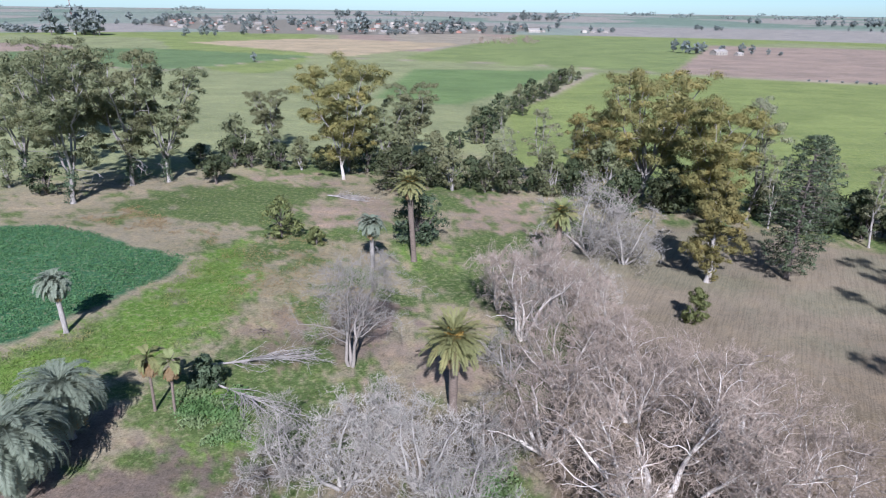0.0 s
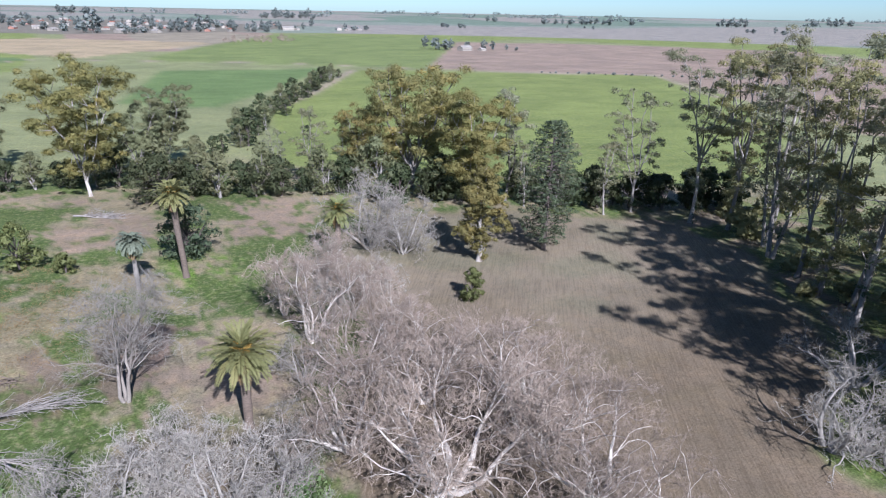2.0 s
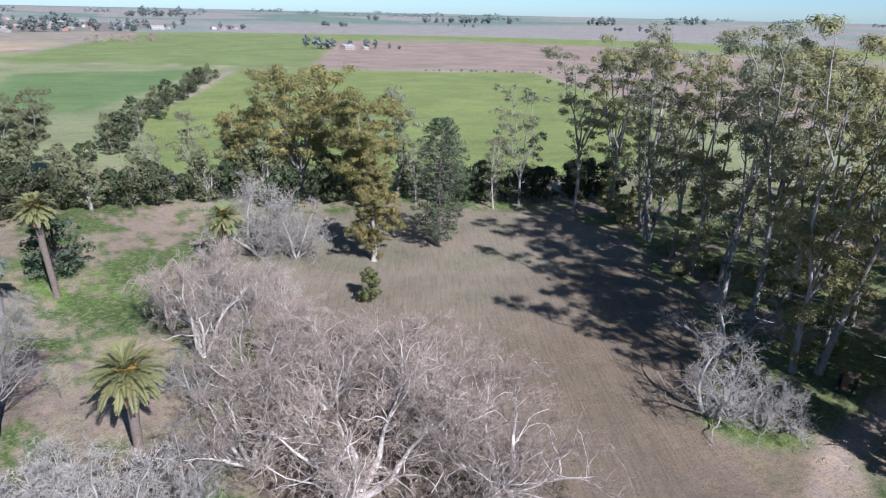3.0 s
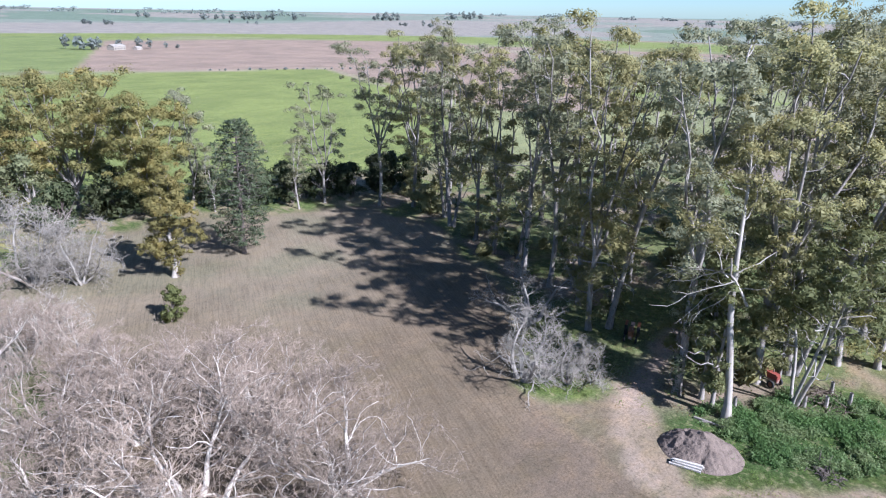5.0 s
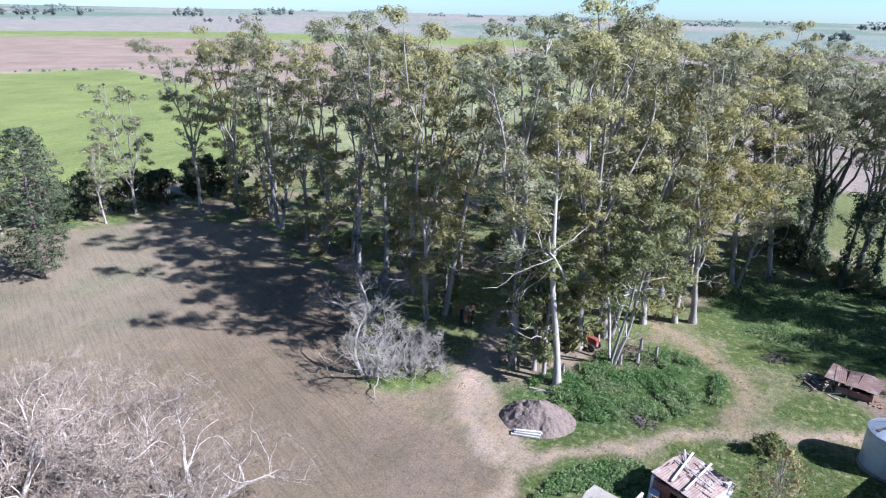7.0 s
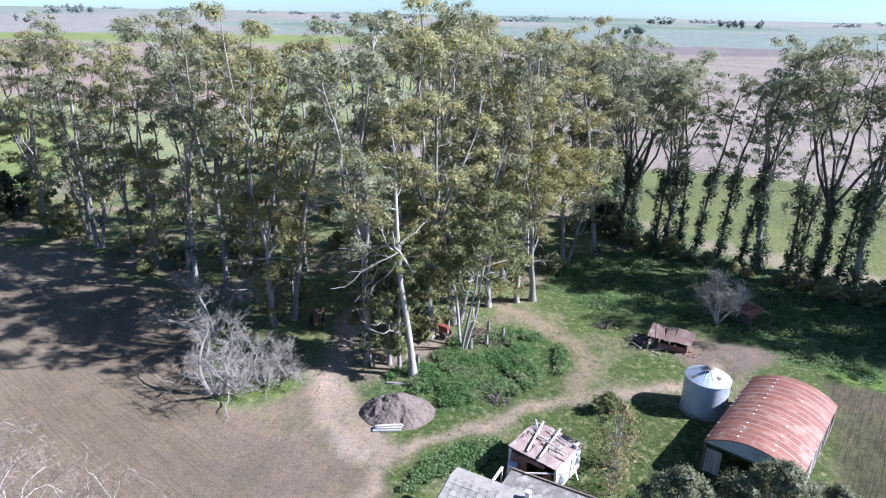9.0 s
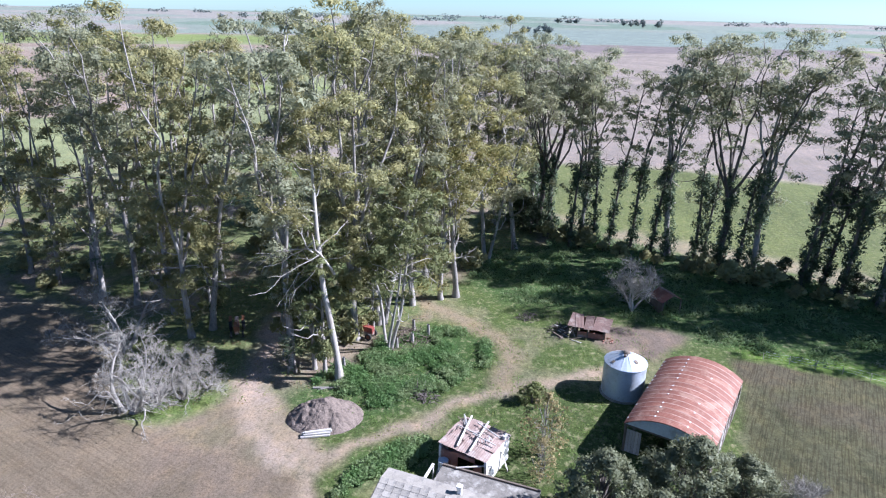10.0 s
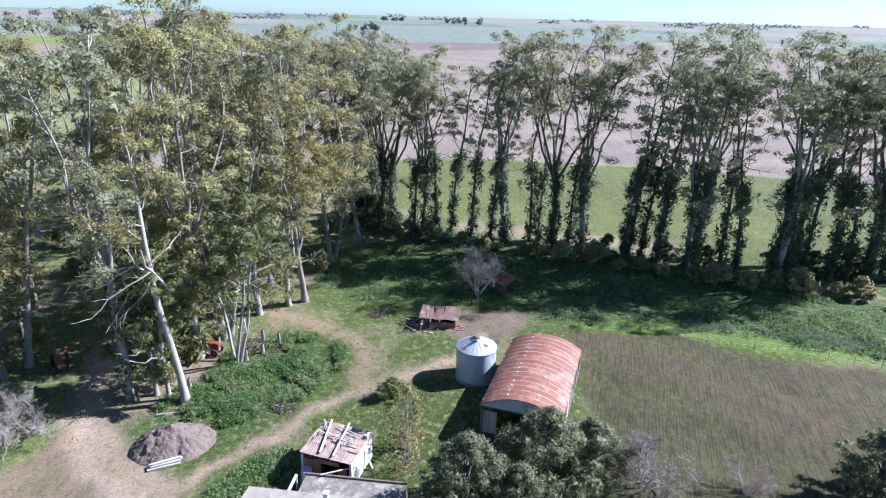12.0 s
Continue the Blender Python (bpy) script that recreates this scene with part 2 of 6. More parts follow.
def billows(rng, centres, radii, per, long, wide, flat=0.72, rough=0.55, core=0.24):
    """Rounded masses of leaves: small ones outside that face outwards, large sprays within that close the mass.
    Each corner comes with the normal that shades it, so that the light rolls over a mass as over a cushion."""
    c, r = np.asarray(centres, float), np.asarray(radii, float)
    mid = c.mean(0)
    out = []
    for share, big, near, far in ((1 - core, 0.82, 0.55, 0.45), (core, 2.0, 0.2, 0.5)):
        count = np.maximum(4, (share * per * (r / r.mean()) ** 2).astype(int))
        k = np.repeat(np.arange(len(c)), count)
        n = len(k)
        d = rng.normal(size=(n, 3)) + (0, 0, 0.35)
        d /= np.linalg.norm(d, axis=1, keepdims=True)
        bump = 1 + 0.24 * np.sin(d[:, 0] * 4.1 + k * 1.7) * np.sin(d[:, 1] * 3.7 + k * 2.3) + 0.12 * rng.normal(size=n)
        pos = c[k] + d * (r[k] * bump * (near + far * rng.random(n) ** 0.35))[:, None] * (1, 1, flat)
        face = d * (1, 1, 1.3) + rough * rng.normal(size=(n, 3))
        face /= np.linalg.norm(face, axis=1, keepdims=True)
        whole = pos - mid
        whole /= np.linalg.norm(whole, axis=1, keepdims=True) + 1e-9
        soft = d + 0.35 * whole + 0.28 * rng.normal(size=(n, 3))
        soft /= np.linalg.norm(soft, axis=1, keepdims=True)
        out.append(facing_leaves(rng, pos, face, soft, long * big, wide * big))
    v = np.concatenate(out)
    return v, np.arange(len(v)).reshape(-1, 3)


def wander(rng, start, way, length, steps, bend, lift):
    """A crooked line."""
    p, d = np.asarray(start, float), np.asarray(way, float)
    d = d / np.linalg.norm(d)
    out = [p]
    for _ in range(steps):
        d = d + rng.normal(size=3) * bend + (0, 0, lift)
        d = d / np.linalg.norm(d)
        p = p + d * length / steps
        out.append(p)
    return np.array(out)


def side_way(rng, d, degrees):
    """A direction turned away from d."""
    d = d / np.linalg.norm(d)
    s = np.cross(d, rng.normal(size=3))
    s /= np.linalg.norm(s) + 1e-9
    a = radians(degrees)
    return d * math.cos(a) + s * math.sin(a)


def thing(name, label, category, group="", x=0.0, y=0.0, z=0.0, turn=0.0):
    ob = tagged(new(name), label, category, group)
    ob.empty_display_size = 0.5
    ob.matrix_basis = pose(x, y, z, 0, 0, turn)
    return ob


def tapered(r0, r1, n):
    return np.linspace(r0, r1, n)


# ---- kinds of tree ----
def gum_tree(seed, height, bare=0.25, spread=5.0, limbs=12, girth=0.34, leaf=LEAF_GUM, bark=BARK_GUM, stems=1, clumps=2, per=200, ivy=0, lean=0.015, clump_size=1.5, dead=2, fork=0.12, top_heavy=0.0, rise=(0.25, 0.9), label="", group="", category="tree", long=0.30, wide=0.145, crook=0.2, pads=3, ivy_out=0.8, core=0.16):
    """A tall gum tree: pale trunk, steep limbs, and billowing leaf clumps with gaps between them."""
    rng = np.random.default_rng(seed)
    root = thing("gum_tree", label, category, group)
    trunk, boughs, tips, sizes, low = [], [], [], [], []
    for s in range(stems):
        out = fork if stems > 1 else 0.0
        way = (rng.normal() * lean + out * math.cos(s * 2.6 + seed), rng.normal() * lean + out * math.sin(s * 2.6 + seed), 1)
        top = height * (0.95 if s == 0 else rng.uniform(0.75, 0.92))
        line = wander(rng, (0.3 * math.cos(s * 2.6 + seed) * (stems > 1), 0.3 * math.sin(s * 2.6 + seed) * (stems > 1), -0.3), way, top, 14, 0.045, 0.016)
        g = girth * (1 if s == 0 else 0.75)
        rad = g * (1 - np.linspace(0, 1, 15)) ** 0.8 + 0.04
        rad[0] *= 1.5
        trunk.append(tube(line, rad, 8))
        for k in range(limbs):
            u = bare + (0.97 - bare) * (k + rng.random() * 0.8) / limbs
            i = u * 14
            at = line[min(13, int(i))] + (line[min(int(i) + 1, 14)] - line[min(13, int(i))]) * (i % 1)
            v = (u - bare) / (1 - bare)
            full = math.sin(math.pi * min(1, 0.22 + 0.70 * v)) ** 0.8
            far = spread * (0.45 + 0.65 * (full * (1 - top_heavy) + top_heavy * min(1, 1.5 * v))) * rng.uniform(0.6, 1.2)
            a = k * 2.4 + rng.normal() * 0.6
            limb = wander(rng, at, (math.cos(a), math.sin(a), rng.uniform(*rise)), far * (0.9 + 0.25 * rise[1]), 6, crook, 0.07)
            bough = [tube(limb, tapered(max(0.06, g * 0.45 * (1 - 0.8 * u)), 0.03, 7), 5)]
            for j in range(clumps):
                q = 1.0 if j == 0 else rng.uniform(0.35, 1.0)
                b = limb[min(6, int(q * 6.5))]
                tw = wander(rng, b, side_way(rng, limb[-1] - limb[0], rng.uniform(20, 80)), rng.uniform(0.3, 0.22 * spread + 0.4), 2, 0.2, 0.02)
                bough.append(tube(tw, tapered(0.04, 0.012, 3), 3))
                whole = rng.uniform(0.6, 1.15) * clump_size
                for _ in range(pads):
                    tips.append(tw[-1] + rng.normal(size=3) * (0.62, 0.62, 0.34) * whole)
                    sizes.append(rng.uniform(0.42, 0.82) * whole)
            boughs.append(bough)
        for j in range(12):
            tips.append(line[-1] + rng.normal(size=3) * (0.95 * clump_size, 0.95 * clump_size, 0.8) - (0, 0, 0.9))
            sizes.append(rng.uniform(0.5, 0.8) * clump_size)
        for j in range(dead):
            i = rng.integers(3, 8)
            a = rng.random() * 2 * math.pi
            snag = wander(rng, line[i], (math.cos(a), math.sin(a), 0.3), rng.uniform(2.5, 5.0), 6, 0.35, 0.02)
            boughs.append([tube(snag, tapered(0.09, 0.02, 7), 5)] + [tube(wander(rng, snag[2 + k], side_way(rng, snag[-1] - snag[0], 50), rng.uniform(0.7, 1.8), 3, 0.3, 0), tapered(0.035, 0.012, 4), 3) for k in range(4)])
        for j in range(ivy):
            u = rng.random() ** 0.8 * (bare + 0.2)
            a = rng.random() * 2 * math.pi
            low.append(line[min(14, int(u * 14))] + (0.6 * ivy_out * rng.random() * math.cos(a), 0.6 * ivy_out * rng.random() * math.sin(a), rng.uniform(-0.2, 1.8)))
    for one in trunk:
        quads("trunk", *one, bark, root, smooth=True)
    for bough in boughs:
        quads("limb", *gathered(bough), bark, root, smooth=True)
    quads("crown", *billows(rng, tips, np.array(sizes), per / pads, long, wide, 0.66, 0.24, core), leaf, root)
    if low:
        quads("ivy", *billows(rng, low, rng.uniform(0.4, 1.0, len(low)), 46, 0.25, 0.16, 1.7, 0.35, 0.3), LEAF_IVY, root, "dark ivy climbing the trunk")
    return root


def fan_gum(seed, height, crotch=0.4, spread=6.0, arms=6, girth=0.4, leaf=LEAF_GUM, bark=BARK_GUM, boughs=4, per=85, clump=1.25, lower=0, ivy=0, ivy_out=1.2, snags=2, lean=0.03, label="", group="", long=0.30, wide=0.15, arm_low=0.55, clothed=0, core=0.16):
    """An old gum whose trunk forks into steep crooked arms that carry an umbrella of dense, separate leaf pads."""
    rng = np.random.default_rng(seed)
    root = thing("gum_tree", label, "tree", group)
    fork = height * crotch
    line = wander(rng, (0, 0, -0.3), (rng.normal() * lean, rng.normal() * lean, 1), fork + 0.3, 8, 0.05, 0.01)
    quads("trunk", *tube(line, np.r_[girth * 1.5, np.linspace(girth * 1.05, girth * 0.75, 8)], 9), bark, root, smooth=True)
    tips, sizes, low = [], [], []

    def pad(at, size):
        for _ in range(3):
            tips.append(at + rng.normal(size=3) * (0.85, 0.85, 0.30) * size)
            sizes.append(rng.uniform(0.6, 1.1) * size)

    for k in range(arms):
        a = 2 * math.pi * (k + 0.7 * rng.random()) / arms + seed
        start = line[8 - (k % 3)]
        reach = spread * rng.uniform(0.35, 1.0)
        rise = (height - start[2]) * rng.uniform(0.72, 1.0)
        n = 9
        u = np.linspace(0, 1, n)
        bend = np.cumsum(rng.normal(size=(n, 3)) * (0.62, 0.62, 0.25), axis=0) * (u[:, None] ** 0.7)
        arm = start + np.stack([reach * u ** 0.85 * math.cos(a), reach * u ** 0.85 * math.sin(a), rise * u], -1) + bend
        wood = [tube(arm, tapered(girth * 0.52, 0.05, n), 6)]
        pad(arm[-1], clump)
        for j in range(boughs):
            q = arm_low + (1 - arm_low) * (j + rng.random()) / boughs
            at = arm[min(n - 1, int(q * (n - 1)))]
            b = a + rng.normal() * 1.0
            tw = wander(rng, at, (math.cos(b), math.sin(b), rng.uniform(0.3, 1.3)), spread * rng.uniform(0.22, 0.5), 4, 0.25, 0.04)
            wood.append(tube(tw, tapered(0.075, 0.02, 5), 4))
            pad(tw[-1], clump * rng.uniform(0.7, 1.1))
        for j in range(lower):
            at = arm[rng.integers(1, 5)]
            b = a + rng.normal() * 1.2
            tw = wander(rng, at, (math.cos(b), math.sin(b), rng.uniform(-0.2, 0.6)), spread * rng.uniform(0.25, 0.55), 4, 0.25, 0.0)
            wood.append(tube(tw, tapered(0.06, 0.02, 5), 4))
            pad(tw[-1], clump * rng.uniform(0.6, 1.0))
        quads("limb", *gathered(wood), bark, root, smooth=True)
    for k in range(clothed):
        a, q, r = rng.random() * 6.28, 0.22 + 0.78 * rng.random(), rng.uniform(0.5, 1.7)
        tips.append(line[min(8, int(q * 9))] + (r * math.cos(a), r * math.sin(a), rng.uniform(-0.6, 1.2)))
        sizes.append(clump * rng.uniform(0.5, 0.95))
    for k in range(snags):
        a = rng.random() * 6.28
        at = line[rng.integers(4, 9)]
        snag = wander(rng, at, (math.cos(a), math.sin(a), 0.35), rng.uniform(3, 5.5), 6, 0.36, 0.0)
        bits = [tube(snag, tapered(0.09, 0.02, 7), 5)] + [tube(wander(rng, snag[2 + j], side_way(rng, snag[-1] - snag[0], 50), rng.uniform(0.8, 2.0), 3, 0.3, 0), tapered(0.035, 0.012, 4), 3) for j in range(4)]
        quads("limb", *gathered(bits), bark, root, smooth=True)
    for j in range(ivy):
        a, q = rng.random() * 6.28, rng.random()
        r = 0.6 * ivy_out * rng.random() * (1.15 - 0.7 * q)
        low.append(line[min(8, int(q * 9))] + (r * math.cos(a), r * math.sin(a), rng.uniform(-0.3, 1.5)))
    quads("crown", *billows(rng, tips, np.array(sizes), per, long, wide, 0.62, 0.22, core), leaf, root)
    if low:
        quads("ivy", *billows(rng, low, rng.uniform(0.4, 1.0, len(low)), 52, 0.24, 0.15, 1.7, 0.35, 0.3), LEAF_IVY, root, "dark ivy climbing the trunk")
    return root


def slivers(start, end, wide, rng):
    """Finest twigs: slender pointed blades from start to end."""
    d = end - start
    b = np.cross(d, rng.normal(size=d.shape))
    b *= wide / 2 / (np.linalg.norm(b, axis=1, keepdims=True) + 1e-9)
    v = np.stack([start + b, end, start - b], 1).reshape(-1, 3)
    return v, np.arange(len(v)).reshape(-1, 3)


def bare_tree(seed, height, spread, stems=4, limbs=8, twigs=8, fine=10, girth=0.26, bark=BARK_BARE, twig=TWIG, thin=0.027, low=0.2, label="", group="", name="bare_tree", rise=0.8, lift=0.06, out=(0.3, 0.9), tip=0.8, crook=0.3, dome=1.0):
    """A leafless winter tree: crooked pale limbs from a low crotch and a dense dome of fine twigs."""
    rng = np.random.default_rng(seed)
    root = thing(name, label, "tree", group)
    s0, s1, wood = [], [], []

    def roof(p):
        """Bends a line back under the tree's dome."""
        r = np.hypot(p[:, 0], p[:, 1]) / (spread * 1.08)
        top = height * dome * np.sqrt(np.clip(1 - 0.72 * r ** 2, 0.12, 1))
        over = p[:, 2] > top
        p[over, 2] = top[over] + 0.12 * (p[over, 2] - top[over])
        return p

    for s in range(stems):
        a = 2 * math.pi * (s + rng.random() * 0.6) / stems
        o = rng.uniform(*out) if stems > 1 else 0.05
        line = roof(wander(rng, (0.2 * math.cos(a) * (stems > 1), 0.2 * math.sin(a) * (stems > 1), -0.3), (o * math.cos(a), o * math.sin(a), 1), height * rng.uniform(0.75, 0.95), 12, 0.17, 0.02))
        quads("trunk", *tube(line, girth * (1 - np.linspace(0, 1, 13)) ** 1.15 + 0.02, 7), bark, root, smooth=True)
        for k in range(limbs + 2):
            u = low + (1 - low) * (k + rng.random()) / limbs if k < limbs else 0.97
            at = line[min(12, int(u * 12))]
            b = a + rng.normal() * 1.1 if stems > 2 else rng.random() * 2 * math.pi
            far = spread * rng.uniform(0.45, 0.95) * (1.1 - 0.55 * u)
            limb = roof(wander(rng, at, (math.cos(b), math.sin(b), rise * rng.uniform(0.2, 1.3)), far, 8, crook, lift))
            quads("limb", *tube(limb, tapered(girth * 0.41 * (1.15 - u) ** 1.2, 0.018, 9), 5), bark, root, smooth=True)
            for j in range(twigs):
                q = (j + rng.random()) / twigs
                tw = roof(wander(rng, limb[min(8, 1 + int(q * 8))], side_way(rng, limb[-1] - limb[0], rng.uniform(25, 80)) + (0, 0, 0.25), far * rng.uniform(0.22, 0.5) + 0.3, 4, 0.36, 0.05))
                wood.append(tube(tw, tapered(0.024, 0.010, 5), 3))
                for h in range(fine):
                    p = tw[min(4, 1 + int(4 * rng.random()))]
                    e = p + side_way(rng, tw[-1] - tw[0] + (0, 0, 0.3), rng.uniform(15, 80)) * rng.uniform(0.4, 1.1) * tip
                    s0.append(p)
                    s1.append(e)
                    for z in range(4):
                        f = p + (e - p) * rng.uniform(0.2, 1)
                        s0.append(f)
                        s1.append(f + side_way(rng, e - p + (0, 0, 0.2), rng.uniform(20, 85)) * rng.uniform(0.2, 0.5) * tip)
    tagged(quads("twig_haze", *gathered([(v, np.concatenate([f[:, :3], f[:, [0, 2, 3]]])) for v, f in wood] + [slivers(np.array(s0), np.array(s1), thin, rng)]), twig, root), kind="stuff")
    return root


def leafy_tree(seed, height, width, leaf=LEAF_DARK, bark=BARK_DARK, clumps=70, per=60, size=0.9, foot=0.2, long=0.34, wide=0.2, name="leafy_tree", label="", group="", category="tree", dome=1.0, stems=2, stem=1.0):
    """A dense broadleaved tree or shrub: short trunk, spreading limbs, an uneven mass of leaf clumps."""
    rng = np.random.default_rng(seed)
    wood, tips = [], []
    base = height * foot
    for s in range(stems):
        a = rng.random() * 6.28
        line = wander(rng, (0, 0, -0.2), (0.25 * math.cos(a), 0.25 * math.sin(a), 1), height * 0.7, 6, 0.08, 0.02)
        wood.append(tube(line, tapered((0.03 * height + 0.05) * stem, 0.02, 7), 6))
    for k in range(clumps):
        a, u = rng.random() * 6.28, rng.random()
        z = base + (height - base) * u
        r = width / 2 * (1 - abs(2 * u - 0.75) ** 2.2 * 0.62) * (rng.random() ** 0.45) * dome * rng.uniform(0.75, 1.12)
        c = np.array((r * math.cos(a), r * math.sin(a), z - 0.3))
        tips.append(c)
        if k % 2 == 0:
            mid = np.array((0, 0, max(0.2, z * 0.55)))
            wood.append(tube(np.array((mid, (mid + c) / 2 + (0, 0, 0.15 * height * 0.3), c)), (0.012 * height * stem, 0.03 * min(1, stem + 0.3), 0.012), 4))
    root = thing(name, label, category, group)
    quads("trunk", *gathered(wood), bark, root, smooth=True)
    quads("crown", *billows(rng, tips, rng.uniform(0.6, 1.25, len(tips)) * size, per, long, wide, 0.85, 0.35), leaf, root)
    return root


def frond_mesh(rng, length, arch, leaflets, leaf_long, rise, swing, leaf_wide=0.085):
    """One feathered palm frond that leaves the origin at the given angle."""
    n = 9
    ang = radians(rise) - np.linspace(0, 1, n) ** 1.2 * radians(arch)
    step = length / (n - 1)
    x = np.concatenate([[0], np.cumsum(np.cos(ang[:-1]) * step)])
    z = np.concatenate([[0], np.cumsum(np.sin(ang[:-1]) * step)])
    line = np.stack([x * math.cos(swing), x * math.sin(swing), z], -1)
    v, f = tube(line, tapered(0.05, 0.012, n), 3)
    side = np.array((-math.sin(swing), math.cos(swing), 0))
    out_v, out_f, m = [v], [f], len(v)
    for k in range(leaflets):
        u = 0.14 + 0.86 * (k + 0.5) / leaflets
        i = u * (n - 1)
        at = line[int(i)] + (line[min(int(i) + 1, n - 1)] - line[int(i)]) * (i % 1)
        fw = line[min(int(i) + 1, n - 1)] - line[max(0, int(i) - 1)]
        fw /= np.linalg.norm(fw) + 1e-9
        ll = leaf_long * (1 - 0.55 * abs(2 * u - 0.9) ** 1.5) * rng.uniform(0.85, 1.15)
        for s in (-1, 1):
            d = side * s * 0.75 + fw * 0.65 + np.array((0, 0, 0.15 - 0.35 * rng.random()))
            d /= np.linalg.norm(d)
            w = fw * leaf_wide
            out_v.append(np.array((at, at + d * ll * 0.5 + w, at + d * ll, at + d * ll * 0.5 - w)))
            out_f.append(np.array([[m, m + 1, m + 2, m + 3]]))
            m += 4
    return np.concatenate(out_v), np.concatenate(out_f)


def palm(seed, trunk_h, frond, count, leaf=LEAF_PALM, girth=0.42, arch=75, fruit=True, skirt=14, lean=0.03, name="palm_tree", label="", group="", leaflets=20, leaf_long=0.62, low=-25, leaf_wide=0.085, bark=BARK_PALM):
    rng = np.random.default_rng(seed)
    root = thing(name, label, "palm tree", group)
    line = wander(rng, (0, 0, -0.2), (rng.normal() * lean, rng.normal() * lean, 1), trunk_h + 0.2, 10, 0.012, 0.0)
    rad = np.full(11, girth) * (1 + 0.05 * rng.normal(size=11))
    rad[0] *= 1.35
    rad[-2:] *= 1.25
    quads("trunk", *tube(line, rad, 12), bark, root, smooth=True)
    top = line[-1]
    green, dead = [], []
    for k in range(count):
        u = (k + 0.5) / count
        rise = 82 - (82 - low) * u ** 0.9 + rng.normal() * 5
        v, f = frond_mesh(rng, frond * rng.uniform(0.85, 1.08) * (0.8 + 0.2 * min(1, u * 2.5)), arch * rng.uniform(0.8, 1.15), leaflets, leaf_long, rise, k * 2.39996 + rng.normal() * 0.1, leaf_wide)
        green.append((v + top + (0, 0, 0.15), f))
    quads("crown", *gathered(green), leaf, root)
    for k in range(skirt):
        v, f = frond_mesh(rng, frond * rng.uniform(0.5, 0.8), 50, 10, leaf_long * 0.8, rng.uniform(-55, -30), rng.random() * 6.28)
        dead.append((v + top - (0, 0, 0.25), f))
    if dead:
        quads("dead_fronds", *gathered(dead), LEAF_DRY, root, "dry brown hanging fronds")
    if fruit:
        stalks = [tube(wander(rng, top + (0, 0, 0.1), side_way(rng, np.array((0, 0, 1.0)), rng.uniform(5, 60)), rng.uniform(0.7, 1.3), 4, 0.15, -0.10), tapered(0.05, 0.10, 5), 4) for _ in range(54)]
        quads("fruit_stalks", *gathered(stalks), FRUIT, root, "orange fruit stalks", smooth=True)
    return root


def conifer(seed, height, width, label="", group=""):
    """A dense dome-headed pine with tiers of drooping boughs."""
    rng = np.random.default_rng(seed)
    root = thing("conifer", label, "tree", group)
    line = wander(rng, (0, 0, -0.3), (0.01, 0.0, 1), height * 0.97, 12, 0.008, 0)
    quads("trunk", *tube(line, tapered(0.42, 0.06, 13), 8), BARK_DARK, root, smooth=True)
    wood, tips, sizes = [], [], []
    tiers = 26
    for k in range(tiers):
        u = 0.10 + 0.9 * k / tiers
        reach = width / 2 * (0.55 + 0.45 * math.sin(math.pi * min(1, u / 0.8)) if u < 0.4 else 1.0) * max(0.1, 1 - max(0, (u - 0.4) / 0.62) ** 3.4)
        for j in range(9):
            a = 6.283 * (j + rng.random()) / 9
            r = reach * rng.uniform(0.75, 1.1)
            at = line[min(12, int(u * 12))]
            b = wander(rng, (at[0], at[1], u * height * 0.97), (math.cos(a), math.sin(a), 0.15), r, 4, 0.05, -0.03)
            wood.append(tube(b, tapered(0.06, 0.02, 5), 3))
            for q in (2, 3, 4, 4):
                tips.append(b[q] + rng.normal(size=3) * 0.12)
                sizes.append(0.55)
    quads("bough", *gathered(wood), BARK_DARK, root)
    quads("crown", *billows(rng, tips, np.array(sizes), 22, 0.30, 0.10, 0.5, 0.35, 0.15), LEAF_CONIFER, root)
    return root


def spot(ob, x, y, turn=0.0, size=1.0, z=0.0, tilt=0.0):
    ob.matrix_basis = pose(x, y, z, tilt, 0, turn) @ Matrix.Scale(size, 4)
    return ob


def stamp(ob, x, y, turn=0.0, size=1.0, z=0.0, label=""):
    c = copy_thing(ob, pose(x, y, z, 0, 0, turn) @ Matrix.Scale(size / ob.scale[0], 4))
    return tagged(c, label) if label else c

# ---- the ground: one sheet to the horizon ----
def swell(r):
    """The plain lifts a little towards the horizon."""
    return 19.0 * np.clip((np.asarray(r, float) - 1200) / 3700, 0, None) ** 1.5


def ground_z(x, y):
    return float(swell(math.hypot(x, y)))


def value_noise(x, y, cell, seed):
    gen = np.random.default_rng(seed)
    table = gen.random((256, 256))
    u, v = x / cell, y / cell
    i, j = np.floor(u).astype(int), np.floor(v).astype(int)
    a, b = u - i, v - j
    a, b = a * a * (3 - 2 * a), b * b * (3 - 2 * b)
    t = lambda p, q: table[p % 256, q % 256]
    return (t(i, j) * (1 - a) + t(i + 1, j) * a) * (1 - b) + (t(i, j + 1) * (1 - a) + t(i + 1, j + 1) * a) * b


def layered(x, y, cell, seed, octaves=4):
    return sum(value_noise(x, y, cell / 2**k, seed + k) * 0.5**k for k in range(octaves)) / sum(0.5**k for k in range(octaves))


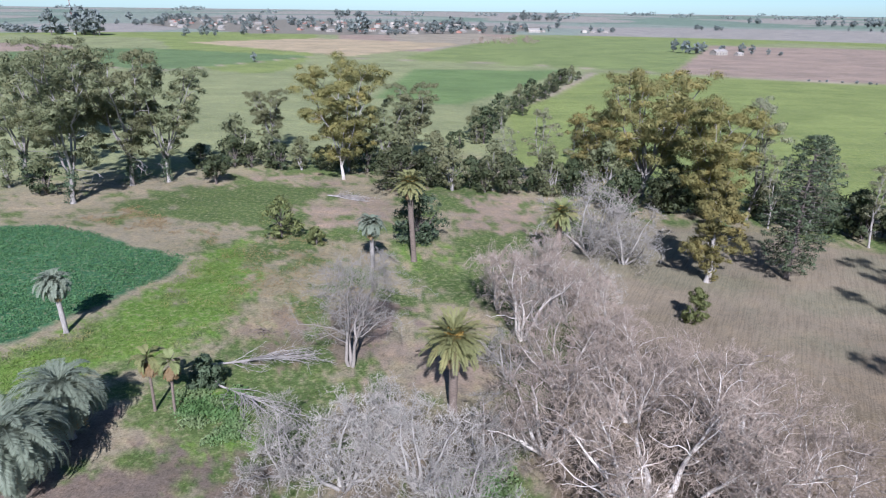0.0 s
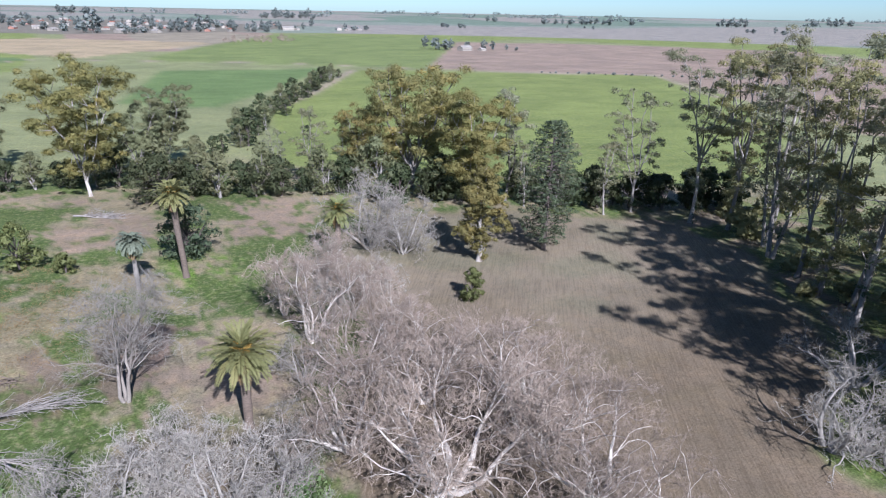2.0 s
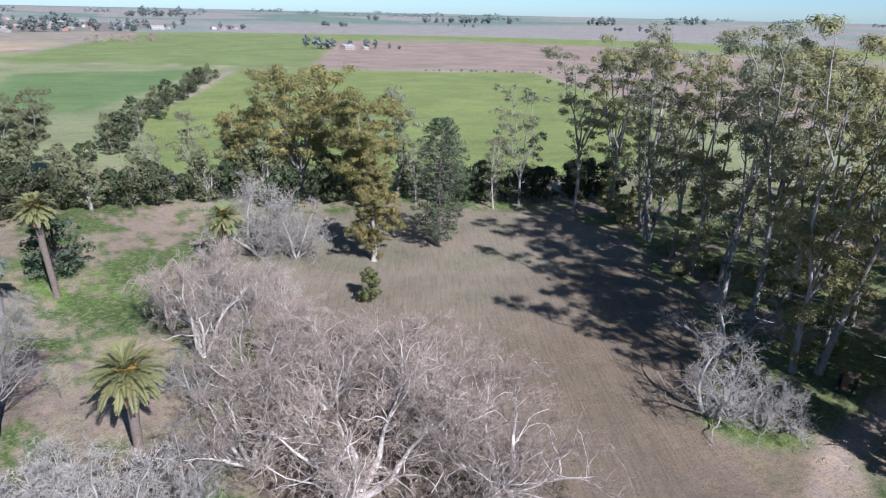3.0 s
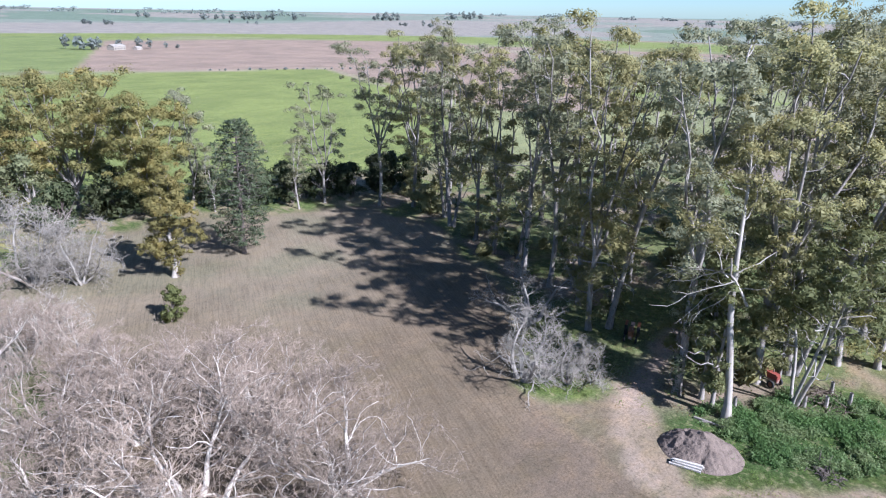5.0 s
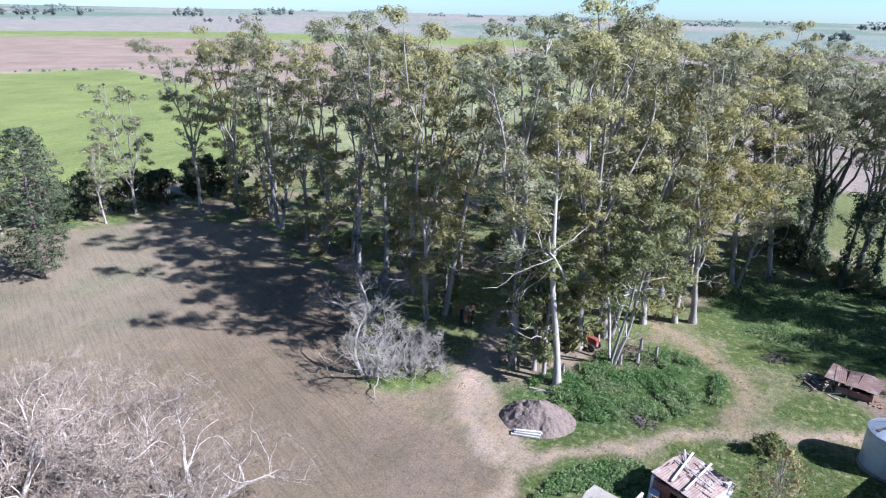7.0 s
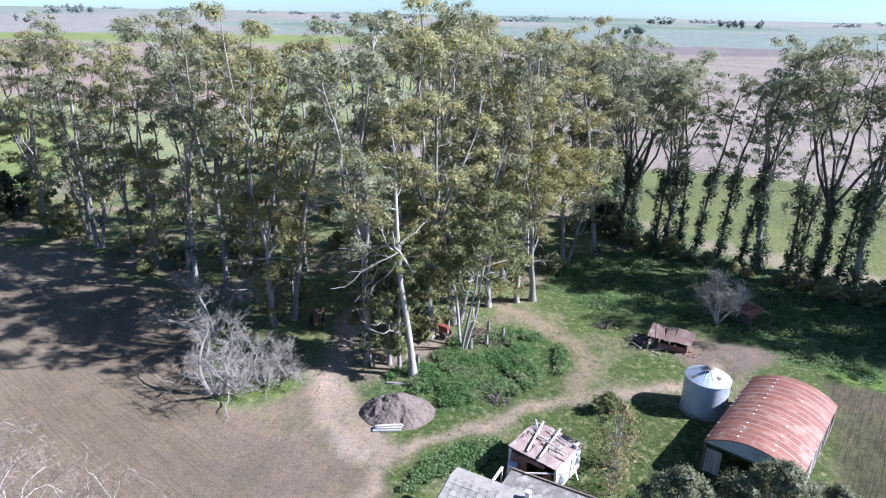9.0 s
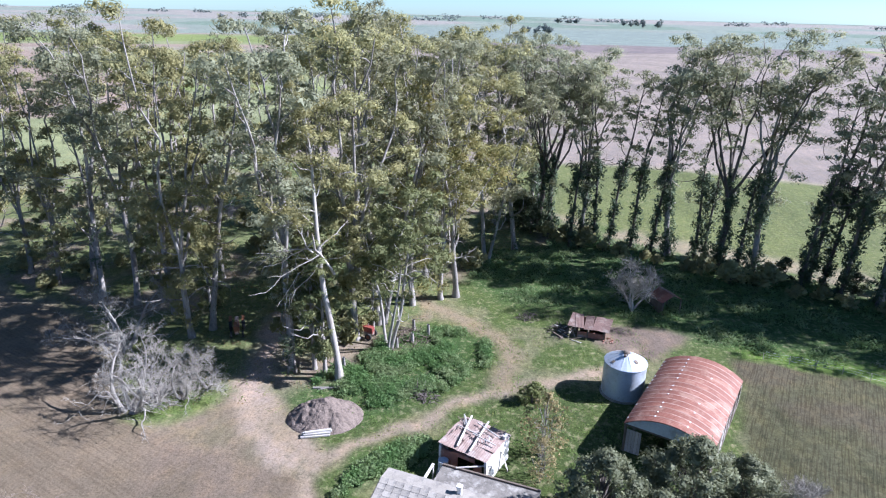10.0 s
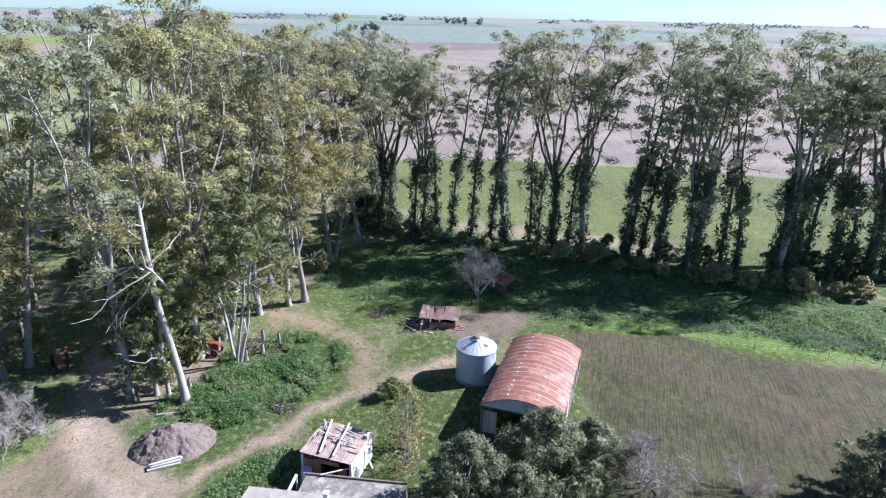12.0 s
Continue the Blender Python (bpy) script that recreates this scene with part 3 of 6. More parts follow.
def edge_distance(poly, x, y):
    """Distance to the outline, positive inside."""
    p = np.array(poly, float)
    q = np.roll(p, -1, axis=0)
    best = np.full(x.shape, 1e9)
    inside = np.zeros(x.shape, bool)
    for (ax, ay), (bx, by) in zip(p, q):
        dx, dy = bx - ax, by - ay
        u = np.clip(((x - ax) * dx + (y - ay) * dy) / (dx * dx + dy * dy + 1e-9), 0, 1)
        best = np.minimum(best, np.hypot(x - ax - u * dx, y - ay - u * dy))
        if by != ay:
            inside ^= ((ay > y) != (by > y)) & (x < (bx - ax) * (y - ay) / (by - ay) + ax)
    return np.where(inside, best, -best)


def line_distance(points, x, y):
    best = np.full(x.shape, 1e9)
    for (ax, ay), (bx, by) in zip(points, points[1:]):
        dx, dy = bx - ax, by - ay
        u = np.clip(((x - ax) * dx + (y - ay) * dy) / (dx * dx + dy * dy + 1e-9), 0, 1)
        best = np.minimum(best, np.hypot(x - ax - u * dx, y - ay - u * dy))
    return best


GRASS, BRIGHT, DRY = (0.105, 0.150, 0.045), (0.135, 0.225, 0.040), (0.280, 0.238, 0.155)
CROP, SOIL, SAND = (0.056, 0.150, 0.066), (0.180, 0.140, 0.094), (0.300, 0.234, 0.168)
LUSH, LITTER, BARE = (0.062, 0.112, 0.031), (0.200, 0.158, 0.112), (0.262, 0.205, 0.148)
PASTURE, PALE, PLOUGH = (0.215, 0.262, 0.080), (0.262, 0.285, 0.135), (0.292, 0.222, 0.170)
FIELD_A = [(16.9, 66), (17, 84), (22, 103), (33, 110), (50.5, 107), (61.8, 101), (79.3, 93), (81, 74), (70.5, 56.5), (65.4, 46), (53, 36), (48.2, 31.7), (45, 24), (41.3, 13.8), (30, 8), (12, 20), (8, 48)]
FIELD_B = [(65.7, -28.5), (64.2, -40.8), (56.0, -50.2), (52.7, -60.3), (45, -72), (30, -60), (30, -24), (38.2, -21.7), (50.7, -24.0)]
CROP_FIELD = [(-120, 103), (-76.5, 105.1), (-65.1, 105.5), (-43.6, 93.8), (-38.4, 91.6), (-38.7, 83.8), (-48.0, 65.2), (-60, 55), (-120, 60)]
TRACK = [(36, 14.5), (41, 14.2), (44.3, 13.2), (47.4, 10.3), (50.5, 6.2), (54.0, 1.2), (57.3, -4.2), (60.3, -9.9), (63.3, -14.2), (67, -18)]
LOOP = [(80, 9.5), (75.6, 7.0), (72.4, 1.7), (68.8, -2.5), (64, -3.5), (58.1, -3)]
WOODS = [(79.5, 95), (81, 74), (66, 46), (50, 34), (50, 24), (56, 16), (66, 11), (72, 6.5), (78, 6), (84, 4), (96, -8), (110, -14), (140, 10), (140, 70), (112, 102)]
LUSH_A = [(52.2, 19.5), (57.4, 16.3), (64.9, 11.7), (70.7, 5.7), (68.0, -1.1), (61.6, -1.3), (56.3, 2.5), (53.2, 6.6), (50.3, 11.0)]
LUSH_B = [(91.9, 5.5), (106.0, -14), (103, -28), (90, -48), (78, -64), (62, -78), (55, -62), (65, -43), (69.7, -24.8), (76.2, -16.7), (76.4, -4.4)]
LUSH_C = [(39.4, 11.3), (44.5, 10.7), (48.8, 4.4), (47.8, 3.3), (43.5, 5.1), (42.2, 7.8)]
MEADOW_A = [(-52, 57), (-48.1, 62.4), (-43.3, 67.5), (-37.9, 83), (-37.1, 92.8), (-33.4, 98.1), (-27.0, 82.2), (-26.2, 65.8), (-31.6, 60.0), (-45.9, 54.0)]
MEADOW_B = [(-45.8, 142.9), (-28.2, 138.7), (-25.7, 125.1), (-39.9, 106.5), (-60.5, 112.3), (-62.5, 123.5), (-46.4, 133.0)]


def ground():
    ang = np.radians(np.concatenate([np.arange(-52.0, 134.0, 0.36), np.arange(134.0, 308.0, 6.0)]))
    rad = np.concatenate([[0.02, 6, 14, 22], 28 * 1.0125 ** np.arange(160), 28 * 1.0125**160 * 1.03 ** np.arange(1, 108)])
    rad[-1] = 4930
    R, T = np.meshgrid(rad, ang, indexing="ij")
    x, y = R * np.cos(T) + 0.2, R * np.sin(T) + 0.1
    near = np.clip((260 - R) / 120, 0, 1)
    z = swell(R) + near * (layered(x, y, 14, 5) - 0.5) * 0.28 + near * (layered(x, y, 1.6, 15, 3) - 0.5) * 0.07 * (edge_distance(FIELD_A, x, y) < 0)
    tone = np.zeros((*x.shape, 3))
    kind = np.zeros((*x.shape, 3))
    wx = x + (layered(x, y, 5, 21) - 0.5) * 3 * near
    wy = y + (layered(x, y, 5, 31) - 0.5) * 3 * near

    crumbs = 0.62 * layered(x, y, 2.6, 131, 3) + 0.38 * layered(x * 2.2, y * 0.7, 1.3, 137, 2)

    def lay(mask, colour, grass=0.0):
        m = np.clip(mask, 0, 1)[..., None]
        tone[:] = tone * (1 - m) + np.array(colour) * m
        kind[..., 2] = kind[..., 2] * (1 - m[..., 0]) + grass * m[..., 0]

    def zone(poly, colour, soft=1.5, grass=0.0, share=None, far=False, ragged=False):
        d = edge_distance(poly, x if far else wx, y if far else wy)
        m = np.clip(d / soft + 0.5, 0, 1)
        if ragged and not far:
            m = np.clip((m * (1 if share is None else share) + (crumbs - 0.5) * 1.9 * np.clip(m * 6, 0, 1) - 0.5) * 3.5 + 0.5, 0, 1)
            share = None
        lay(m * (share if share is not None else 1), colour, grass)
        return m

    # grass and dry ground of the farmstead
    patch = layered(x, y, 17, 41)
    small = layered(x, y, 3.2, 51)
    lay(np.ones_like(x), GRASS, 1)
    lay((patch - 0.46) * 8 + (small - 0.5) * 3.5 + (crumbs - 0.5) * 6, DRY, 0.5)
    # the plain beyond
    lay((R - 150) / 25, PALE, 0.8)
    far = R > 320
    strip = layered(x * 0.9 + y * 0.25, y * 0.16 - x * 0.05, 260, 61, 2)
    lay((far & (strip > 0.52)) * 1.0, PASTURE, 0.6)
    lay(((R > 600) & (strip < 0.44)) * 1.0, PLOUGH)
    lay(((R > 600) & (strip < 0.34)) * 1.0, (0.30, 0.26, 0.19), 0.3)
    # field strips of the far plain; distance haze is put into their colours
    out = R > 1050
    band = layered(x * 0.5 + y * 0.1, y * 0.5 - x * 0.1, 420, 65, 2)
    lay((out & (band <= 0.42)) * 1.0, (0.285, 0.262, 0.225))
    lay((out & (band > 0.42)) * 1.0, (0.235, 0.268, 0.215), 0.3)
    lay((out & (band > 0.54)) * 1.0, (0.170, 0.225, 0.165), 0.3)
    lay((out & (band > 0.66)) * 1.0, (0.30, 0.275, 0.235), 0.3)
    for poly, colour, grass in (
        ([(24, 252), (47, 297), (92, 411), (211, 365), (272, 348), (228, 242), (190, 165), (120, 112), (40, 132), (16, 160)], PASTURE, 0.7),
        ([(139, 410), (307, 783), (471, 716), (640, 560), (560, 420), (400, 240), (245, 120), (205, 150), (239, 251), (272, 348), (188, 384)], PLOUGH, 0.0),
        ([(-31, 534), (4, 663), (106, 980), (326, 916), (307, 783), (141, 414), (-29, 500)], (0.20, 0.25, 0.085), 0.7),
        ([(-272, 707), (-160, 836), (20, 744), (5, 700), (-75, 528)], (0.40, 0.32, 0.20), 0.3),
        ([(-273, 602), (-101, 524), (-163, 392), (-400, 470)], (0.135, 0.20, 0.08), 0.6),
        ([(-20, 420), (77, 425), (40, 330), (5, 260), (-30, 280)], (0.145, 0.215, 0.075), 0.6),
        ([(122, -10), (165, 0), (166, -40), (148, -95), (112, -150), (70, -110), (104, -40)], (0.145, 0.168, 0.058), 0.8),
        ([(160, 70), (690, 90), (760, -420), (420, -620), (112, -150), (148, -95), (166, -40), (165, 0)], (0.268, 0.222, 0.182), 0.0),
        ([(690, 90), (900, 110), (930, -480), (760, -420)], (0.20, 0.165, 0.15), 0.0),
        # grey-green field far out, with the haze mixed into its colour
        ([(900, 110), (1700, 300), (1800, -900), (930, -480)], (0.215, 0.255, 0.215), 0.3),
        ([(-569, 1294), (-269, 953), (-88, 971), (82, 1074), (232, 1461), (-929, 2295)], (0.21, 0.19, 0.15), 0.2),
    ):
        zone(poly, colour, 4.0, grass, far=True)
    for line, wide in (([(-80, 512), (-29, 495), (49, 475), (141, 412), (215, 370), (272, 348), (228, 242)], 3.2), ([(24, 252), (47, 297), (92, 411)], 4.0), ([(-400, 480), (-163, 392), (-101, 524)], 3.0), ([(166, -40), (148, -95), (112, -150)], 2.0)):
        lay((wide - line_distance(line, x, y)) / 2.5, (0.33, 0.28, 0.20), 0.3)
    # patches of the old garden
    for poly, colour, grass, share in (
        (MEADOW_B, GRASS, 1, 0.85),
        ([(-65.9, 107.1), (-60.1, 115.8), (-40.7, 100.6), (-30, 108), (-31, 98), (-38.4, 91.6)], DRY, 0.5, 0.8),
        ([(-27.8, 119.1), (-12.2, 127.9), (-8.4, 107.8), (-22.0, 105.7)], BARE, 0, 0.9),
        ([(1.7, 124.3), (16.4, 123.8), (17, 104), (1.6, 104)], BARE, 0.1, 0.85),
        ([(-9, 98), (2.4, 99.4), (4.5, 86), (-6, 86)], BRIGHT, 1, 0.9),
        ([(-33.2, 50), (-27.2, 52.4), (-18.2, 45.6), (-12, 44), (-12.7, 30), (-36, 30)], (0.165, 0.128, 0.098), 0.1, 0.95),
        ([(-27.2, 55.2), (-20.4, 55.4), (-16.3, 46.6), (-22.2, 46.4)], BRIGHT, 1, 0.8),
        ([(-22.5, 98.5), (-8, 100), (-5, 83), (-12, 66), (-23, 64), (-30, 71), (-24, 82)], (0.275, 0.235, 0.145), 0.6, 0.85),
        ([(-15.6, 72), (-12.4, 79), (-6, 77), (-3, 72), (-6, 62), (-12, 62)], (0.20, 0.152, 0.118), 0, 0.9),
        ([(-8, 66), (3, 66), (4, 55), (-7, 52)], BARE, 0, 0.8),
        ([(-24, 72), (-10, 76), (-8, 62), (-20, 60)], (0.19, 0.15, 0.105), 0.2, 0.7),
        ([(-45, 146), (-20, 140), (20, 126), (22, 120), (-20, 133), (-47, 139)], BARE, 0, 0.8),
        ([(-8, 52), (16, 62), (22, 58), (20, 30), (-14, 30)], (0.20, 0.165, 0.12), 0.3, 0.75),
    ):
        zone(poly, colour, 7.0, grass, share * np.clip((layered(x, y, 4.5, 77) - 0.30) * 5, 0.15, 1), ragged=True)
    zone(MEADOW_A, BRIGHT, 7.0, 1, 0.55 + 0.45 * np.clip((layered(x, y, 6, 78) - 0.32) * 6, 0, 1), ragged=True)
    zone(CROP_FIELD, CROP, 0.8, 1)
    lay((1.2 - np.abs(line_distance([(-65.1, 106.2), (-43.6, 94.4), (-37.6, 91.6), (-38, 83.4), (-47.5, 64.4)], wx, wy))) / 1.0, DRY, 0.3)
    # woodland floor, lush weeds, yard
    zone(WOODS, (0.150, 0.178, 0.070), 4, 0.8)
    zone(WOODS, (0.250, 0.200, 0.145), 4, 0.2, np.clip((layered(x, y, 6, 71) - 0.52) * 8, 0, 1))
    zone([(75, 30), (120, 40), (125, 10), (92, 4)], LUSH, 6, 1, 0.7)
    zone([(50, 20), (71, 6), (100, 2), (92, -48), (62, -78), (48, -24), (40, -30), (30, 0), (34, 13)], (0.086, 0.120, 0.034), 1.5, 1)
    lay(np.clip(edge_distance([(50, 20), (71, 6), (100, 2), (92, -48), (48, -24), (30, 0)], wx, wy), 0, 1) * np.clip((layered(x, y, 5, 81) - 0.58) * 6, 0, 0.4), DRY, 0.6)
    for poly in (LUSH_A, LUSH_B, LUSH_C):
        zone(poly, LUSH, 2, 1, 0.92)
    zone([(72.4, -12), (73.5, -19.3), (71, -25.8), (65.0, -20.5), (65.5, -14.2)], (0.165, 0.128, 0.098), 1.5)
    zone([(95, 3), (86, 8), (84, 4), (92, -1)], BARE, 2, 0, 0.7)
    # ploughed fields
    a = zone(FIELD_A, SOIL, 1.6)
    zone(FIELD_A, (0.240, 0.198, 0.138), 1.6, 0.1, np.clip((y - 52 + 22 * (layered(x, y, 16, 93) - 0.5)) / 26, 0, 0.9))
    zone(FIELD_A, (0.205, 0.188, 0.122), 1.6, 0.3, np.clip((layered(x, y, 13, 91) - 0.5) * 5, 0, 0.7) * np.clip((y - 50) / 20, 0, 1))
    b = zone(FIELD_B, (0.094, 0.090, 0.046), 1.2, 0.2)
    zone(FIELD_B, (0.106, 0.088, 0.055), 1.2, 0, np.clip((layered(x, y, 8, 95) - 0.5) * 6, 0, 0.8))
    pale = edge_distance([(47, 30), (54, 23), (51, 18.5), (41.3, 13.8), (33, 19), (38, 26)], wx, wy)
    lay(np.clip(pale / 4 + 0.4, 0, 0.85), (0.186, 0.143, 0.102))
    zone([(47.5, 33), (53, 31), (52.5, 25.5), (48.5, 27)], (0.125, 0.175, 0.05), 1.2, 1)
    # tracks worn into the turf
    lay(1.25 - line_distance(TRACK, wx, wy) / 0.9, SAND)
    lay((1.45 - line_distance(LOOP, wx, wy) / 1.4) * 0.85, (0.240, 0.192, 0.122), 0.2)
    lay(1.4 - line_distance([(44, 16), (50, 20.5), (56, 23.5), (62, 24), (72, 25)], wx, wy) / 2.0, (0.33, 0.26, 0.205))
    lay((1.2 - line_distance([(44.5, 13), (49, 19), (51, 22)], wx, wy) / 1.8), SAND)
    # fresh grass along the fence, litter along the wood's foot
    verge = np.clip(1.3 - line_distance([(67.5, -31), (65.8, -40), (61.8, -47), (58.5, -54), (54.5, -61), (49.5, -70)], wx, wy) / 2.4, 0, 0.9)
    lay(verge * (1 - b), (0.130, 0.215, 0.036), 1)
    lay(np.clip(1.25 - line_distance([(57.5, 17.5), (63.5, 12.5), (68, 9.5), (72.5, 7)], wx, wy) / 1.5, 0, 0.9) * np.clip((crumbs - 0.32) * 5, 0, 1), LITTER, 0.2)
    kind[..., 0], kind[..., 1] = a * (1 - np.clip(pale / 4 + 0.4, 0, 0.7)), b
    # worn furrows of the two ploughed fields
    cut = np.clip(b - 0.2, 0, 1) * 0.006 * np.sin((x * 0.44 + y * 0.898 + 5.0 * (layered(x, y, 30, 14, 2) - 0.5)) * 2 * math.pi / 1.1)
    z += cut * near

    n, k = x.shape
    i, j = np.meshgrid(np.arange(n - 1), np.arange(k), indexing="ij")
    j2 = (j + 1) % k
    f = np.stack([i * k + j, (i + 1) * k + j, (i + 1) * k + j2, i * k + j2], -1).reshape(-1, 4)
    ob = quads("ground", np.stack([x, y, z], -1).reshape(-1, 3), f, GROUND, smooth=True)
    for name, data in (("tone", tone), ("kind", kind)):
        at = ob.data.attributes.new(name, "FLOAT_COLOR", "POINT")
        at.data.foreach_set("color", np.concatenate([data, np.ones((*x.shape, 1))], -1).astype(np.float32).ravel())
    return tagged(ob, "flat farmland with grass, ploughed soil and dirt tracks", "ground", kind="structure")


def ground_material():
    m, t, bs = blank("ground")
    tone = t.nodes.new("ShaderNodeAttribute")
    tone.attribute_name = "tone"
    kind = t.nodes.new("ShaderNodeAttribute")
    kind.attribute_name = "kind"
    sep = t.nodes.new("ShaderNodeSeparateColor")
    t.links.new(kind.outputs["Color"], sep.inputs[0])
    pos = t.nodes.new("ShaderNodeNewGeometry").outputs["Position"]
    fine = noise_of(t, 3.6, 6, pos, 0.72)
    mid = noise_of(t, 0.5, 5, pos, 0.65)
    broad = noise_of(t, 0.03, 6, pos, 0.6)
    calm = t.nodes.new("ShaderNodeMath")
    calm.operation = "MULTIPLY"
    t.links.new(level(t, fine, 0.36, 0.66, 0.85, 0.0), calm.inputs[0])
    t.links.new(level(t, sep.outputs[2], 0, 1, 0.40, 1.0), calm.inputs[1])
    rug = calm.outputs[0]
    col = blend(t, tone.outputs["Color"], blend(t, tone.outputs["Color"], (0.45, 0.42, 0.40), 1.0, "MULTIPLY"), rug)
    col = blend(t, col, blend(t, col, (1.35, 1.25, 1.1), 1.0, "MULTIPLY"), level(t, mid, 0.45, 0.7, 0, 0.8))
    col = blend(t, col, blend(t, col, (0.72, 0.74, 0.76), 1.0, "MULTIPLY"), level(t, broad, 0.4, 0.62, 0, 0.8))
    lie = put(t, "Mapping", Scale=(0.05, 0.16, 1.0), Rotation=(0, 0, 0.5))
    t.links.new(pos, lie.inputs["Vector"])
    sweep = noise_of(t, 1.0, 9, lie.outputs[0], 0.68)
    col = blend(t, col, blend(t, col, (0.70, 0.74, 0.62), 1.0, "MULTIPLY"), level(t, sweep, 0.50, 0.36, 0.0, 0.6))
    col = blend(t, col, blend(t, col, (1.32, 1.22, 1.2), 1.0, "MULTIPLY"), level(t, sweep, 0.54, 0.70, 0.0, 0.5))
    tuft = noise_of(t, 1.35, 5, pos, 0.7)
    straw = blend(t, col, (0.30, 0.26, 0.15), level(t, tuft, 0.52, 0.68, 0.0, 0.55))
    col = blend(t, col, straw, sep.outputs[2])
    col = blend(t, col, blend(t, col, (0.55, 0.58, 0.55), 1.0, "MULTIPLY"), level(t, tuft, 0.48, 0.34, 0.0, 0.7))
    field = t.nodes.new("ShaderNodeMath")
    field.operation = "MULTIPLY"
    t.links.new(sep.outputs[0], field.inputs[0])
    field.inputs[1].default_value = 0.5
    col = blend(t, col, blend(t, tone.outputs["Color"], blend(t, tone.outputs["Color"], (0.72, 0.74, 0.74), 1.0, "MULTIPLY"), level(t, noise_of(t, 0.085, 5, pos, 0.55), 0.4, 0.62)), field.outputs[0])
    for sock, dx, dy, deep, close in ((0, 0.885, -0.465, 0.42, 4.6), (1, 0.44, 0.898, 1.0, 7.5)):
        dot = t.nodes.new("ShaderNodeVectorMath")
        dot.operation = "DOT_PRODUCT"
        t.links.new(pos, dot.inputs[0])
        dot.inputs[1].default_value = (dx, dy, 0)
        comb = t.nodes.new("ShaderNodeCombineXYZ")
        t.links.new(dot.outputs["Value"], comb.inputs[0])
        w = t.nodes.new("ShaderNodeTexNoise")
        w.noise_dimensions = "2D"
        w.inputs["Scale"].default_value, w.inputs["Detail"].default_value = close, 7
        stretch = t.nodes.new("ShaderNodeVectorMath")
        stretch.operation = "DOT_PRODUCT"
        t.links.new(pos, stretch.inputs[0])
        stretch.inputs[1].default_value = (-dy * 0.035, dx * 0.035, 0)
        t.links.new(stretch.outputs["Value"], comb.inputs[1])
        t.links.new(comb.outputs[0], w.inputs["Vector"])
        on = t.nodes.new("ShaderNodeMath")
        on.operation = "MULTIPLY"
        t.links.new(level(t, w.outputs["Fac"], 0.51, 0.56, 0.0, deep), on.inputs[0])
        t.links.new(sep.outputs[sock], on.inputs[1])
        col = blend(t, col, blend(t, col, (0.66, 0.64, 0.62), 1.0, "MULTIPLY"), on.outputs[0])
    bs.inputs["Roughness"].default_value = 0.95
    bs.inputs["Specular IOR Level"].default_value = 0.15
    clod = noise_of(t, 5.0, 5, pos, 0.75)
    col = blend(t, col, blend(t, col, (0.6, 0.58, 0.56), 1.0, "MULTIPLY"), level(t, clod, 0.5, 0.36, 0.0, 0.85))
    col = blend(t, col, blend(t, col, (1.3, 1.27, 1.24), 1.0, "MULTIPLY"), level(t, clod, 0.55, 0.68, 0.0, 1.0))
    t.links.new(col, bs.inputs["Base Color"])
    relief(t, bs, clod, 0.6, 0.08)
    return m


GROUND = ground_material()
ground()

# ---- the gum wood and its edges ----
rng = random.Random(7)
TALL = "tall gum tree with pale trunk and loose olive-green crown"
wood = [
    fan_gum(11, 34, 0.32, 5.6, 5, 0.38, lower=3, per=118, clump=1.35, arm_low=0.40, clothed=22, label=TALL, group="gum wood"),
    gum_tree(12, 33, 0.24, 5.0, 12, 0.32, LEAF_GREY, clumps=2, per=240, clump_size=1.8, stems=2, fork=0.12, ivy=6, label=TALL, group="gum wood", top_heavy=0.4, rise=(0.3, 1.3)),
    fan_gum(13, 36, 0.28, 5.2, 4, 0.36, LEAF_GUM, lower=4, boughs=5, per=118, clump=1.35, arm_low=0.40, clothed=17, label=TALL, group="gum wood", snags=4),
    gum_tree(14, 31, 0.16, 4.8, 13, 0.32, LEAF_GUM, clumps=2, per=250, clump_size=1.7, ivy=8, label=TALL, group="gum wood"),
    fan_gum(15, 35, 0.42, 5.8, 5, 0.36, LEAF_GREY, lower=3, per=118, clump=1.4, arm_low=0.42, ivy=12, clothed=15, label=TALL, group="gum wood", snags=5),
]
spots = [(93.3, 91.9, 31), (86.1, 76, 33), (77, 57.9, 34), (78.5, 53.8, 34), (82.7, 90.5, 31), (86.5, 85, 32), (82.8, 71.6, 33.4), (64.3, 33.3, 36), (66.5, 31.8, 32), (58.1, 19.6, 36.5),
         (66.0, 14.4, 36.5), (70.4, 12.2, 36), (78.3, 5.5, 33), (91, 12, 36), (72, 44, 35), (70, 38, 34), (74, 50, 33), (80, 64, 34), (98.7, -5, 34.7), (76, 9, 34)]
tries = 0
while len(spots) < 44 and tries < 4000:
    tries += 1
    x, y = rng.uniform(60, 138), rng.uniform(-8, 100)
    d = float(edge_distance(WOODS, np.array([x]), np.array([y]))[0])
    clear = abs(y - 24) < 3.0 and x < 74
    if d > 2.5 and not clear and (y < 42 or x < 104 - 0.12 * (y - 42)) and all(math.hypot(x - a, y - b) > 6.4 for a, b, _ in spots):
        spots.append((x, y, rng.uniform(30.5, 37.5)))
tall = [34, 33, 36, 31, 35]
for k, (x, y, h) in enumerate(spots):
    src = wood[k % 5]
    (spot if k < 5 else stamp)(src, x, y, rng.uniform(0, 360), h / tall[k % 5])

